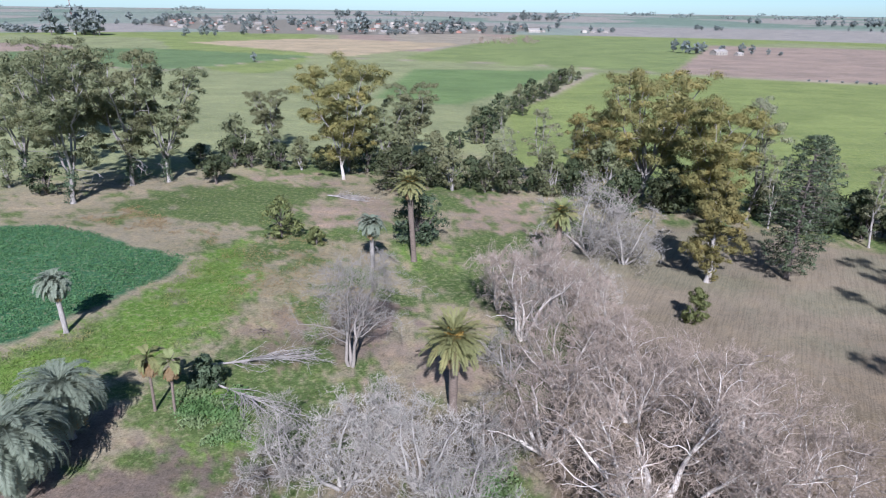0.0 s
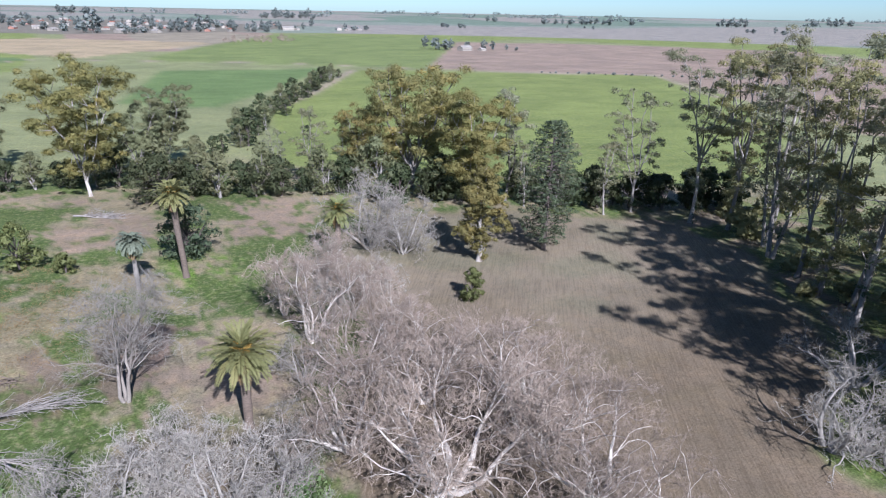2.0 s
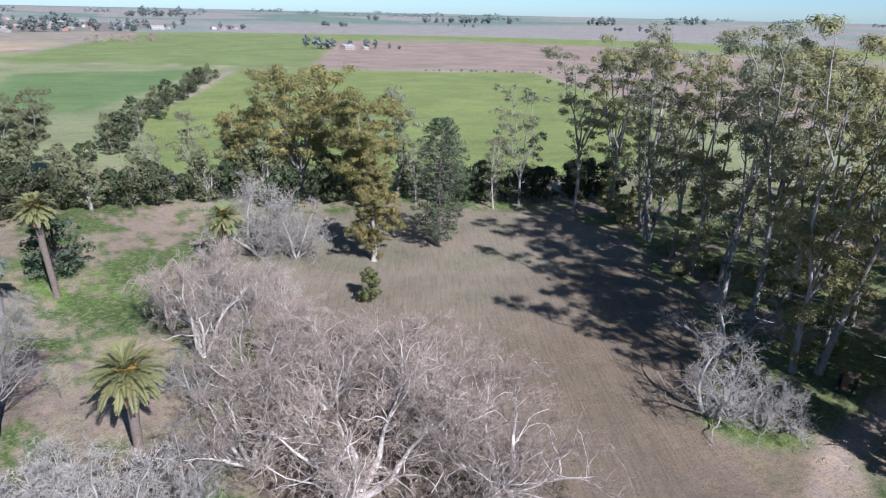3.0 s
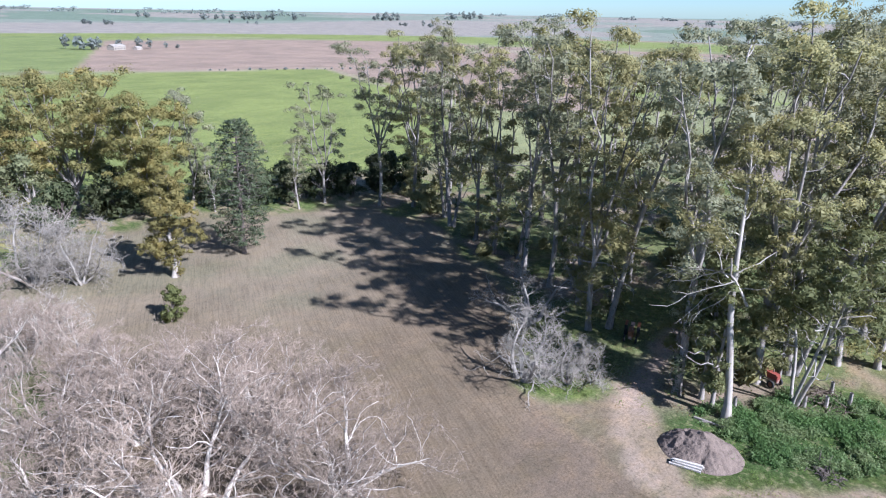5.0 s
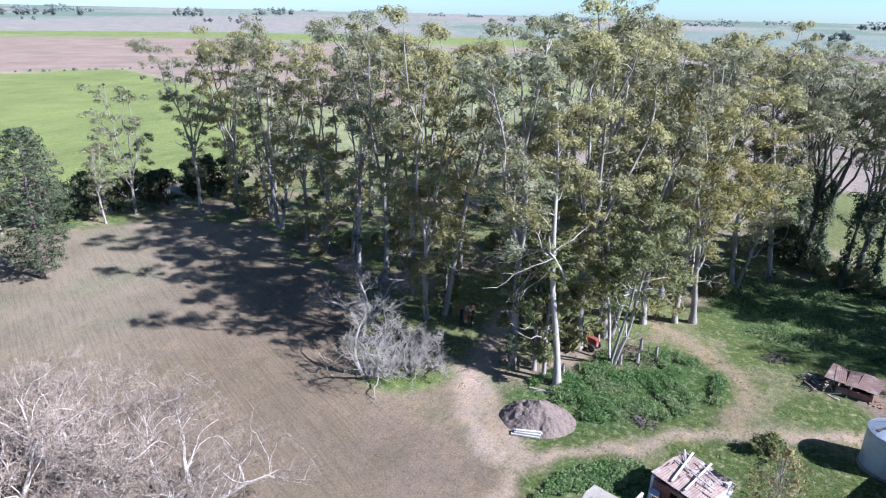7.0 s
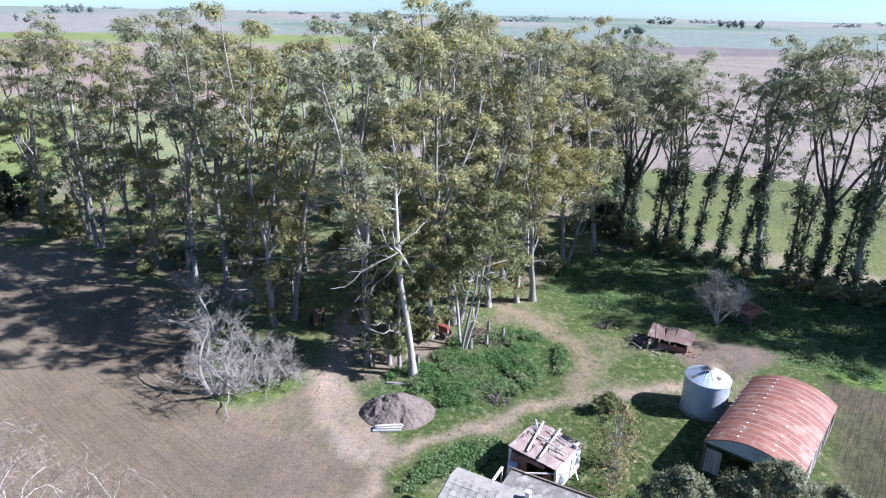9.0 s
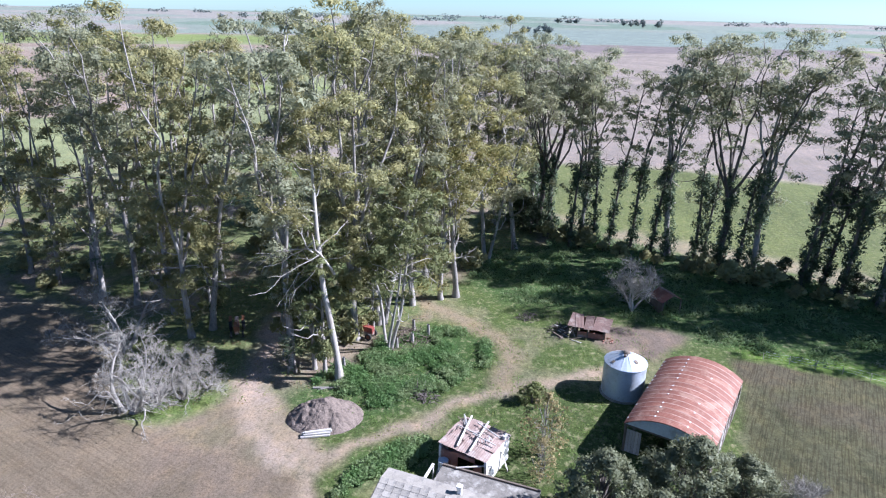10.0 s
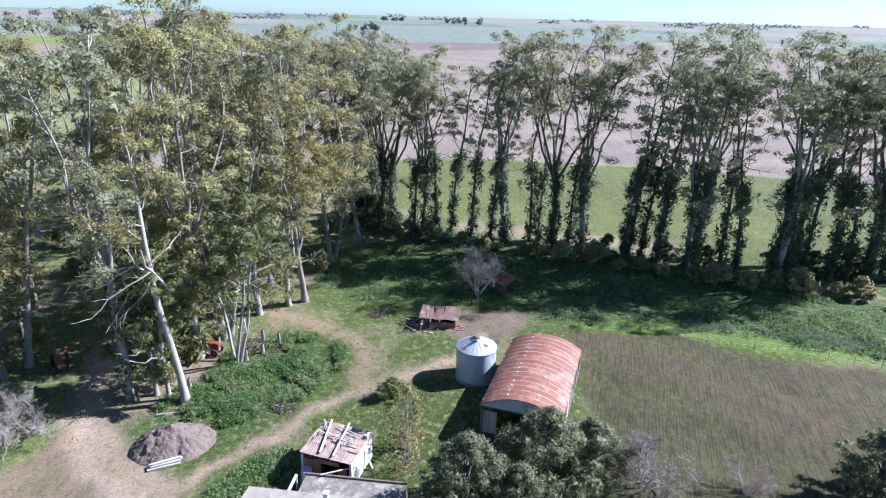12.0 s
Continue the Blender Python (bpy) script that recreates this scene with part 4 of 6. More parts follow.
ROW = "slender gum tree of a windbreak, ivy on its dark trunk"
row = [
    fan_gum(21, 33, 0.38, 6.2, 6, 0.44, LEAF_ROW, BARK_DARK, boughs=5, per=130, clump=1.75, ivy=105, ivy_out=2.1, arm_low=0.58, label=ROW, group="windbreak row"),
    fan_gum(22, 34, 0.40, 5.2, 5, 0.42, LEAF_ROW, BARK_GUM, boughs=5, per=130, clump=1.7, lower=1, ivy=95, ivy_out=2.0, arm_low=0.55, label=ROW, group="windbreak row"),
    gum_tree(23, 29, 0.34, 3.2, 11, 0.22, LEAF_ROW, BARK_DARK, clumps=2, per=110, ivy=62, clump_size=1.2, rise=(0.6, 1.6), ivy_out=1.9, label=ROW, group="windbreak row"),
]
rows = [(107.2, -11.3, 30), (105.2, -16.3, 28), (103.8, -20.7, 28), (102.5, -24, 28), (99.8, -29.6, 33), (99.2, -33.5, 27), (96.0, -36.3, 33), (93.5, -40.6, 34), (90.7, -47.4, 34.5), (86.5, -50, 29),
        (82.6, -53.3, 34.5), (84.2, -59.9, 33), (80.5, -60, 28), (77.9, -64.7, 34), (77.6, -69, 33), (76.2, -78, 33.5), (77, -73.5, 29), (75.5, -85, 34), (88, -45, 28), (76, -81, 30), (101, -27, 28), (88.5, -51.5, 29), (97.5, -34.5, 24), (101, -14, 26), (79.5, -75, 30), (81, -67, 28), (78.5, -81, 31), (77, -89, 33), (112.5, -7.5, 32), (114, -4.5, 31), (110, -9, 31), (116, -9, 32), (119, -3, 31), (83, -72, 32), (88, -57, 32), (104.5, -18.5, 28), (94.8, -38.5, 29), (89.5, -49, 29), (85, -55.5, 30), (78.2, -67, 30), (76.8, -76, 29)]
for k, (x, y, h) in enumerate(rows):
    i = k % 3 if h > 30 or k < 3 else 2
    (spot if k < 3 else stamp)(row[i], x, y, rng.uniform(0, 360), (h + 1.5) / (33, 34, 29)[i])

# ---- gum trees round the old garden ----
OLD = "old gum tree with pale trunk and grey-green crown"
big = fan_gum(31, 26, 0.22, 6.6, 6, 0.42, LEAF_OLD, BARK_GUM, boughs=5, per=160, clump=1.75, lower=4, arm_low=0.4, long=0.33, wide=0.155, ivy=26, ivy_out=2.0, snags=3, lean=0.06, core=0.24, label=OLD, group="gum trees behind the garden")
spot(big, -66.3, 132.9, 20, 29.6 / 26)
for x, y, h, turn in ((-71.4, 119.1, 30.6, 70), (-59.8, 136.1, 25.6, 150), (-104.8, 179.2, 29.3, 240), (-7.8, 156.5, 20.4, 200), (-45.6, 167.6, 17.4, 30), (-92, 138, 27, 100), (-14, 150, 17, 120)):
    stamp(big, x, y, turn, h / 26)
gold = fan_gum(32, 25, 0.15, 8.2, 7, 0.38, LEAF_YELLOW, BARK_WHITE, boughs=6, per=190, clump=2.0, lower=4, arm_low=0.35, long=0.33, wide=0.155, snags=1, core=0.24, label="old gum tree with white forked trunk and yellowing crown", group="gum trees behind the garden")
spot(gold, -22.4, 140.0, 0, 1.0)
stamp(gold, 48.4, 113.2, 130, 21.5 / 25)
olive = fan_gum(33, 24, 0.16, 9.6, 8, 0.5, LEAF_OLIVE, BARK_GUM, boughs=5, per=170, clump=2.2, lower=4, arm_low=0.35, snags=1, long=0.33, wide=0.155, core=0.24, label="broad gum tree with dense olive-yellow crown", group="gum trees behind the garden")
spot(olive, 40.8, 129.2, 0, 1.08)
stamp(olive, 33.0, 131.0, 140, 0.72)
slim = fan_gum(34, 22, 0.24, 4.6, 4, 0.26, LEAF_GREY, BARK_GUM, boughs=4, per=70, clump=1.15, lower=2, arm_low=0.4, label="slim grey-green gum tree at the field's edge", group="gum trees behind the garden")
spot(slim, 56.1, 114, 0, 24 / 22)
for x, y, h, turn in ((20, 134, 18.4, 40), (57.9, 109.1, 13.7, 90), (70.0, 99.5, 15.4, 130), (76.3, 99.7, 24.6, 250), (14, 140, 13, 300), (63, 106, 17, 20), (28, 132, 16, 77)):
    stamp(slim, x, y, turn, h / 22)
front = gum_tree(35, 15.0, 0.05, 2.9, 20, 0.46, LEAF_OLIVE, BARK_WHITE, clumps=3, per=300, clump_size=1.45, rise=(0.5, 1.3), dead=0, core=0.24, label="leafy young gum tree with a stout white base", group="gum trees behind the garden")
spot(front, 37.7, 84.4, 0, 0.92)
spot(conifer(41, 21.7, 9.0, label="dark dome-headed conifer on the ploughed field's edge"), 49.6, 85.8)

# ---- dark undergrowth along the back edges ----
dark = leafy_tree(51, 7, 7.4, LEAF_DARK, clumps=48, per=42, size=1.15, long=0.42, wide=0.26, label="dense dark broadleaved tree in the back hedge", group="back hedge")
hedge_line = [(x, y) for (ax, ay), (bx, by), n in (((-50, 151), (-14, 147), 9), ((-10, 138), (33, 126), 11), ((36, 120), (62, 112), 7), ((64, 109), (100, 95), 9)) for x, y in [(ax + (bx - ax) * k / n, ay + (by - ay) * k / n) for k in range(n)]] + [(-58, 150), (-50, 153), (-42, 152), (-34, 150), (-27, 149), (-15, 146), (-10, 132), (-4, 136), (2, 132), (8, 131), (14, 130), (20, 129), (26, 128), (33, 124), (34, 116), (44, 118), (58, 115), (64, 108), (72, 104), (78, 101), (84, 100), (90, 98), (96, 96), (-2, 146), (10, 142), (-80, 124), (-90, 130)]
pale = leafy_tree(59, 9.5, 7.0, LEAF_OLD, BARK_GUM, clumps=52, per=42, size=1.15, long=0.40, wide=0.22, foot=0.12, label="grey-green tree in the back hedge", group="back hedge")
spot(pale, -2.0, 139.0)
for k, (x, y) in enumerate(hedge_line):
    size = rng.uniform(0.7, 1.1) if k < 36 else rng.uniform(0.65, 1.35)
    if k == 0:
        spot(dark, x, y, 0, size)
    else:
        stamp(pale if k % 5 in (2, 4) and x < 60 else dark, x + rng.uniform(-1, 1), y + rng.uniform(-1, 1), rng.uniform(0, 360), size * (1.1 if k % 5 == 4 else 1.0))
spot(leafy_tree(52, 9.8, 8, LEAF_IVY, clumps=80, per=60, size=1.1, foot=0.05, label="dark ivy-covered tree behind a tall palm"), -4.0, 99.5)
spot(leafy_tree(53, 9.7, 15, LEAF_DARK, clumps=130, per=60, size=1.2, label="spreading dark green broadleaved tree"), -8.5, 129)
spot(leafy_tree(54, 6.2, 6.5, LEAF_DARK, clumps=46, per=60, size=0.9, foot=0.35, label="small round dark tree on the grass"), -49.2, 135.2)
spot(leafy_tree(55, 7.0, 7.5, LEAF_BUSH, clumps=60, per=40, size=0.8, foot=0.1, name="shrub", category="shrub", label="loose olive-green shrub on dry grass"), -26.8, 101.1)
spot(leafy_tree(56, 3.0, 2.8, LEAF_BUSH, clumps=26, per=50, size=0.5, foot=0.05, name="shrub", category="shrub", label="small yellow-green shrub on dry grass"), -20.5, 98)
spot(leafy_tree(57, 4.5, 3.6, LEAF_BUSH, clumps=50, per=60, size=0.6, foot=0.05, long=0.24, wide=0.14, name="shrub", category="shrub", label="lone round green bush on ploughed soil"), 31.2, 71.8)

# ---- hedge that runs out across the plain ----
strip = leafy_tree(58, 9, 9, LEAF_DARK, clumps=34, per=30, size=1.4, long=0.6, wide=0.4, label="dense tree in a hedgerow across the plain", group="hedgerow")
for k in range(44):
    u = k / 43
    x, y = 70 - 66 * u ** 0.9 + rng.uniform(-3.5, 3.5), 362 - 190 * u + rng.uniform(-3, 3)
    (spot if k == 0 else stamp)(pale if k % 3 == 2 else strip, x, y, rng.uniform(0, 360), rng.uniform(0.5, 0.95))

# ---- palms ----
PH = "date palm with arching green fronds and orange fruit stalks"
spot(palm(61, 7.6, 3.5, 72, arch=58, label=PH, group="date palms"), 1.1, 52.4, 30)
spot(palm(62, 12.2, 3.0, 66, arch=62, girth=0.4, label="tall date palm with slim brown trunk", group="date palms"), -4.4, 91.1, 0)
spot(palm(63, 7.9, 3.0, 60, arch=60, label=PH, group="date palms"), 17.1, 90.0, 0)
GREY = "grey-green feather palm with recurved fronds"
butia = palm(64, 4.8, 1.9, 64, LEAF_BUTIA, 0.2, 115, False, 8, label=GREY, group="grey palms", leaflets=30, leaf_long=0.42, low=-50, leaf_wide=0.05, bark=BARK_GUM)
spot(butia, -43.8, 66.7, 0, 1.35)
for x, y, s, turn in ((-10.4, 88.6, 1.4, 50), (15, 85, 0.9, 200)):
    stamp(butia, x, y, turn, s)
bigb = palm(65, 4.9, 4.8, 120, LEAF_BUTIA, 0.28, 125, False, 22, label="broad grey-green feather palm with a heavy crown", group="grey palms", leaflets=50, leaf_long=0.75, low=-60, leaf_wide=0.045, bark=BARK_GUM)
spot(bigb, -32.5, 47.3, 0, 1.0)
stamp(bigb, -32.7, 39.8, 130, 1.15)

# ---- bare winter trees ----
BT = "large leafless tree with pale limbs and pinkish twigs"
bare = [
    bare_tree(71, 10.5, 8.2, 6, 9, 9, 7, 0.29, label=BT, group="bare trees", out=(0.35, 0.95), lift=0.03, thin=0.030, tip=0.9),
    bare_tree(72, 13, 6.6, 4, 10, 8, 8, 0.20, label=BT, group="bare trees", out=(0.1, 0.4)),
    bare_tree(73, 8.0, 5.4, 6, 8, 8, 6, 0.15, BARK_GREY, TWIG_GREY, label="leafless silver-grey tree with dense fine twigs", group="bare trees", out=(0.35, 0.95), rise=0.5, lift=0.02, tip=0.62, crook=0.36),
]
for k, (x, y, s, turn) in enumerate(((15.4, 38.5, 1.15, 0), (9.3, 66.5, 1.0, 60), (-7.7, 41.5, 1.05, 0))):
    spot(bare[k], x, y, turn, s)
for i, x, y, s, turn in ((0, 23.5, 40.5, 1.12, 100), (0, 17.5, 51, 0.85, 200), (0, 9.0, 46, 0.8, 320), (2, -1.7, 41.5, 1.05, 100), (0, 25, 32.5, 1.0, 70), (0, 12, 56, 0.8, 10), (2, 4, 44, 0.8, 200), (1, 17, 74, 0.6, 130), (2, 23, 95, 1.6, 20), (2, 27.5, 91, 1.2, 110), (1, 13, 77, 0.8, 250), (0, 17, 61, 0.65, 30), (2, 7, 58, 0.75, 80), (2, -12.5, 43, 0.85, 220), (2, -5.0, 48, 0.75, 20), (2, 1.5, 36, 0.95, 160), (0, 26.0, 46.5, 0.85, 250), (0, 21.0, 56.0, 0.8, 140), (1, 15.2, 71.2, 0.75, 10), (1, 7.1, 74.5, 0.7, 70), (1, 13.4, 80.5, 0.6, 190), (2, 11.5, 69.5, 0.8, 40), (2, 19.0, 77.0, 0.75, 300), (1, 19.3, 68.0, 0.6, 330), (2, 14.0, 86.5, 0.7, 120)):
    stamp(bare[i], x, y, turn, s)
spot(bare_tree(74, 13.0, 9.0, 4, 13, 9, 8, 0.20, BARK_ASH, TWIG_GREY, label="rounded leafless tree with forked grey trunk", group="bare trees", thin=0.020, out=(0.12, 0.34), rise=0.75, low=0.30, lift=0.04, dome=1.0), -9.7, 60.3, 0, 1.0)
spot(bare_tree(75, 7.0, 4.2, 5, 8, 7, 7, 0.14, BARK_BARE, TWIG_GREY, label="small leafless grey tree in the yard", group="bare trees", tip=0.6, out=(0.15, 0.5), low=0.3, rise=1.0), 77.9, -19.6)
spot(bare_tree(76, 10.5, 5.4, 4, 9, 8, 5, 0.26, BARK_GREY, TWIG_GREY, label="dead grey tree with broken crooked branches", name="dead_tree", rise=0.5, lift=0.01, low=0.12, out=(0.25, 0.85), crook=0.42, tip=0.6, thin=0.024), 49.6, 32.9, 190)
for x, y, s, label in ((52.2, 29.0, 0.6, "low tangle of dead grey branches"), (54.2, 27.0, 0.55, "low tangle of dead grey branches"), (60.4, 39.6, 0.95, "tall dead grey tree at the wood's edge"), (51.4, 31.2, 0.75, "low tangle of dead grey branches")):
    stamp(bpy.data.objects["dead_tree"], x, y, 100 * x, s, 0, label)

# ---- the white gum at the wood's corner ----
hero = gum_tree(81, 30, 0.42, 4.6, 12, 0.34, LEAF_GUM, BARK_WHITE, clumps=2, per=280, lean=0.05, clump_size=1.6, dead=0, long=0.29, wide=0.12, label="tall white-trunked gum with a bare white dead limb")
spot(hero, 57.1, 14.3)
hr = np.random.default_rng(82)
dead_limb = wander(hr, (0.0, 0.1, 11.8), (-0.35, 0.55, 0.95), 5.4, 6, 0.24, 0.02)
fan = [tube(dead_limb, tapered(0.15, 0.07, 7), 7)]
for k in range(6):
    arm = wander(hr, dead_limb[2 + k % 4], (-0.35 + 0.1 * hr.normal(), 0.9 + 0.15 * hr.normal(), -0.15 + 0.3 * hr.normal()), hr.uniform(3.6, 6.6), 6, 0.24, -0.06)
    fan.append(tube(arm, tapered(0.06, 0.016, 7), 5))
    for j in range(5):
        fan.append(tube(wander(hr, arm[2 + j], side_way(hr, arm[-1] - arm[0], 35), hr.uniform(0.8, 1.8), 3, 0.2, -0.05), tapered(0.035, 0.012, 4), 3))
quads("dead_limb", *gathered(fan), BARK_WHITE, hero, "bare white dead limb", smooth=True)
lean_leaf = gum_tree(83, 15, 0.14, 1.7, 14, 0.2, LEAF_YOUNG, BARK_GUM, clumps=2, per=260, clump_size=1.05, long=0.27, wide=0.12, core=0.22, rise=(0.6, 1.5), label="leafy young gum beside a white trunk", group="gum wood")
spot(lean_leaf, 57.9, 16.0, 0, 1.0)
for x, y, s in ((58.9, 17.4, 1.1), (60.5, 21.2, 0.8), (69, 33, 0.8), (73, 41, 0.9), (80.5, 60, 0.9), (67.5, 12.6, 0.75)):
    stamp(lean_leaf, x, y, rng.uniform(0, 360), s)
forked = gum_tree(86, 21, 0.42, 3.2, 10, 0.19, LEAF_YOUNG, BARK_WHITE, stems=3, fork=0.3, clumps=2, per=220, clump_size=1.3, dead=3, label="gum with three slanting white trunks", group="gum wood")
spot(forked, 64.3, 10.4)
wide_gum = gum_tree(84, 24, 0.20, 9.5, 16, 0.4, LEAF_YELLOW, BARK_GUM, clumps=3, per=320, clump_size=2.0, lean=0.03, label="broad gum with yellow-green crown over the track", group="gum wood")
spot(wide_gum, 79.5, 3.5, 0, 1.0)
under = leafy_tree(85, 3.0, 3.2, LEAF_GUM, clumps=24, per=34, size=0.85, long=0.46, wide=0.28, foot=0.05, name="shrub", category="shrub", label="dark evergreen shrub under the gum trees", group="undergrowth")
spot(under, 82, 66)
n = 0
while n < 34:
    x, y = rng.uniform(58, 125), rng.uniform(-4, 100)
    if float(edge_distance(WOODS, np.array([x]), np.array([y]))[0]) > 1.0 and not (abs(y - 24) < 3.5 and x < 74):
        stamp(under, x, y, rng.uniform(0, 360), rng.uniform(0.5, 1.7))
        n += 1
for k in range(24):
    u = k / 23
    stamp(under, 106 - 42 * u + rng.uniform(-1, 1), -11 - 72 * u ** 1.1 + rng.uniform(-1, 1), rng.uniform(0, 360), rng.uniform(0.5, 1.2))

for x, y, sc in ((79.5, -66, 0.7), (78, -71, 0.6), (77.5, -76, 0.75), (76.5, -83, 0.8), (84, -57, 0.5), (91, -44, 0.5), (76, -88, 0.8), (87, -52, 0.45), (111, -7, 0.9), (114, -6, 0.8), (108, -8, 0.7), (117, -6, 0.8)):
    stamp(dark, x, y, rng.uniform(0, 360), sc)

# ---- leafy trees close to the farmhouse ----
GLOSS = "leafy evergreen tree beside the farm shed"
glossy = leafy_tree(91, 6.8, 7.8, LEAF_CITRUS, clumps=130, per=120, size=0.66, long=0.19, wide=0.10, foot=0.1, label=GLOSS, group="trees by the shed")
spot(glossy, 39.3, -16.0, 0, 1.2)
for x, y, s, turn in ((37.8, -9.2, 1.12, 80), (35.0, -42.5, 0.95, 150), (40.4, -20.2, 0.9, 230), (36.0, -12.8, 0.9, 290)):
    stamp(glossy, x, y, turn, s)
spot(bare_tree(92, 5.2, 3.0, 5, 6, 6, 8, 0.06, BARK_BARE, TWIG_GREY, label="small bare shrub tree beside the field", group="trees by the shed", tip=0.6), 39.0, -24.5)
stamp(bpy.data.objects["bare_tree"], 37.0, -32.5, 40, 0.3)
airy = leafy_tree(93, 6.4, 4.4, LEAF_SPARSE, BARK_GUM, clumps=120, per=9, size=0.6, long=0.17, wide=0.09, foot=0.18, stems=5, stem=0.2, label="thin sapling with sparse yellowing leaves")
spot(airy, 47.0, -5.9)
spot(leafy_tree(94, 2.4, 3.0, LEAF_BUSH, clumps=40, per=50, size=0.45, long=0.2, wide=0.1, foot=0.02, name="shrub", category="shrub", label="round olive shrub beside the track"), 55.0, -5.5)
stamp(airy, 43.4, -5.4, 90, 0.7)

# ---- shaggy small palms by the felled trees ----
shaggy = palm(95, 4.2, 1.4, 8, LEAF_PALM, 0.10, 100, False, 46, lean=0.08, label="thin ragged palm with dead brown fronds", group="ragged palms", leaf_long=0.45, low=-30)
spot(shaggy, -27.0, 51.5, 0, 1.4)
stamp(shaggy, -24.9, 51.0, 120, 1.3)
spot(leafy_tree(96, 3.4, 3.6, LEAF_IVY, clumps=40, per=50, size=0.6, foot=0.02, name="shrub", category="shrub", label="dark green shrub by the felled trees"), -23.6, 56.0)

# ---- farmyard materials ----
ZINC = surface("galvanised_steel", (0.44, 0.49, 0.54), (0.62, 0.67, 0.72), 0.7, 0.45, bump=0.05, metal=0.25, stain=(0.33, 0.34, 0.34), vary=0.12)
RUST_ROOF = surface("rust_red_roof_sheet", (0.195, 0.066, 0.040), (0.300, 0.122, 0.078), 0.8, 0.75, stain=(0.40, 0.235, 0.165), stain_scale=0.5, vary=0.18)
RUST_SEAM = surface("faded_pink_seam", (0.38, 0.23, 0.165), (0.54, 0.38, 0.31), 1.5, 0.8, stain=(0.25, 0.11, 0.075), stain_scale=0.7)
RUST = surface("rusty_iron", (0.25, 0.160, 0.125), (0.47, 0.355, 0.300), 1.6, 0.85, stain=(0.48, 0.41, 0.36), stain_scale=0.9)
ORANGE = surface("faded_orange_paint", (0.16, 0.060, 0.025), (0.33, 0.125, 0.05), 1.5, 0.7, stain=(0.2, 0.1, 0.05))
RED = surface("faded_red_paint", (0.20, 0.035, 0.025), (0.34, 0.085, 0.06), 1.5, 0.65, stain=(0.22, 0.09, 0.05))
RUBBER = surface("worn_rubber", (0.018, 0.018, 0.018), (0.05, 0.048, 0.045), 2.0, 0.9)
PLASTER = surface("flaking_whitewash", (0.62, 0.60, 0.56), (0.84, 0.82, 0.78), 1.2, 0.9, stain=(0.40, 0.34, 0.28), stain_scale=0.9, vary=0.08)
CONCRETE = surface("weathered_concrete", (0.20, 0.180, 0.155), (0.40, 0.365, 0.315), 0.9, 0.92, stain=(0.115, 0.102, 0.085), stain_scale=0.8, vary=0.1)
SLATE = surface("bleached_roof_slab", (0.34, 0.300, 0.240), (0.58, 0.525, 0.440), 1.3, 0.9, stain=(0.24, 0.22, 0.19), stain_scale=1.2, vary=0.3)
MORTAR = surface("dark_roof_boards", (0.09, 0.08, 0.07), (0.17, 0.15, 0.13), 2.0)
PLANK = surface("bleached_timber", (0.46, 0.42, 0.37), (0.74, 0.70, 0.64), 2.0, 0.85, stretch=(1, 1, 0.2), vary=0.3)
OLDWOOD = surface("old_brown_timber", (0.12, 0.09, 0.065), (0.27, 0.21, 0.16), 2.0, 0.9, stretch=(1, 1, 0.2), vary=0.3)
RUBBLE = surface("crumbled_soil", (0.13, 0.098, 0.078), (0.29, 0.225, 0.18), 1.1, 0.95, bump=1.0, depth=0.1)
WHITE = surface("white_sealant", (0.70, 0.70, 0.68), (0.86, 0.86, 0.84), 3.0, 0.6)
RUST_DULL = surface("dull_rusty_sheet", (0.105, 0.060, 0.046), (0.235, 0.145, 0.115), 1.2, 0.9, stain=(0.30, 0.24, 0.20), stain_scale=0.8)
ROOF_FELT = surface("stained_flat_roof", (0.085, 0.076, 0.064), (0.245, 0.220, 0.185), 1.4, 0.95, stain=(0.36, 0.335, 0.29), stain_scale=1.0, vary=0.05)
BRICK = surface("old_red_brick", (0.24, 0.10, 0.07), (0.40, 0.19, 0.13), 1.5, 0.9, stain=(0.42, 0.36, 0.30))


def lathe(profile, sides, ribs=0.0):
    """A turned shell from (radius, height) rows; every second column may stand proud."""
    verts = [((r + (ribs if k % 2 else 0)) * math.cos(k * 2 * math.pi / sides), (r + (ribs if k % 2 else 0)) * math.sin(k * 2 * math.pi / sides), z) for r, z in profile for k in range(sides)]
    faces = [(i * sides + k, i * sides + (k + 1) % sides, (i + 1) * sides + (k + 1) % sides, (i + 1) * sides + k) for i in range(len(profile) - 1) for k in range(sides)]
    return verts, faces


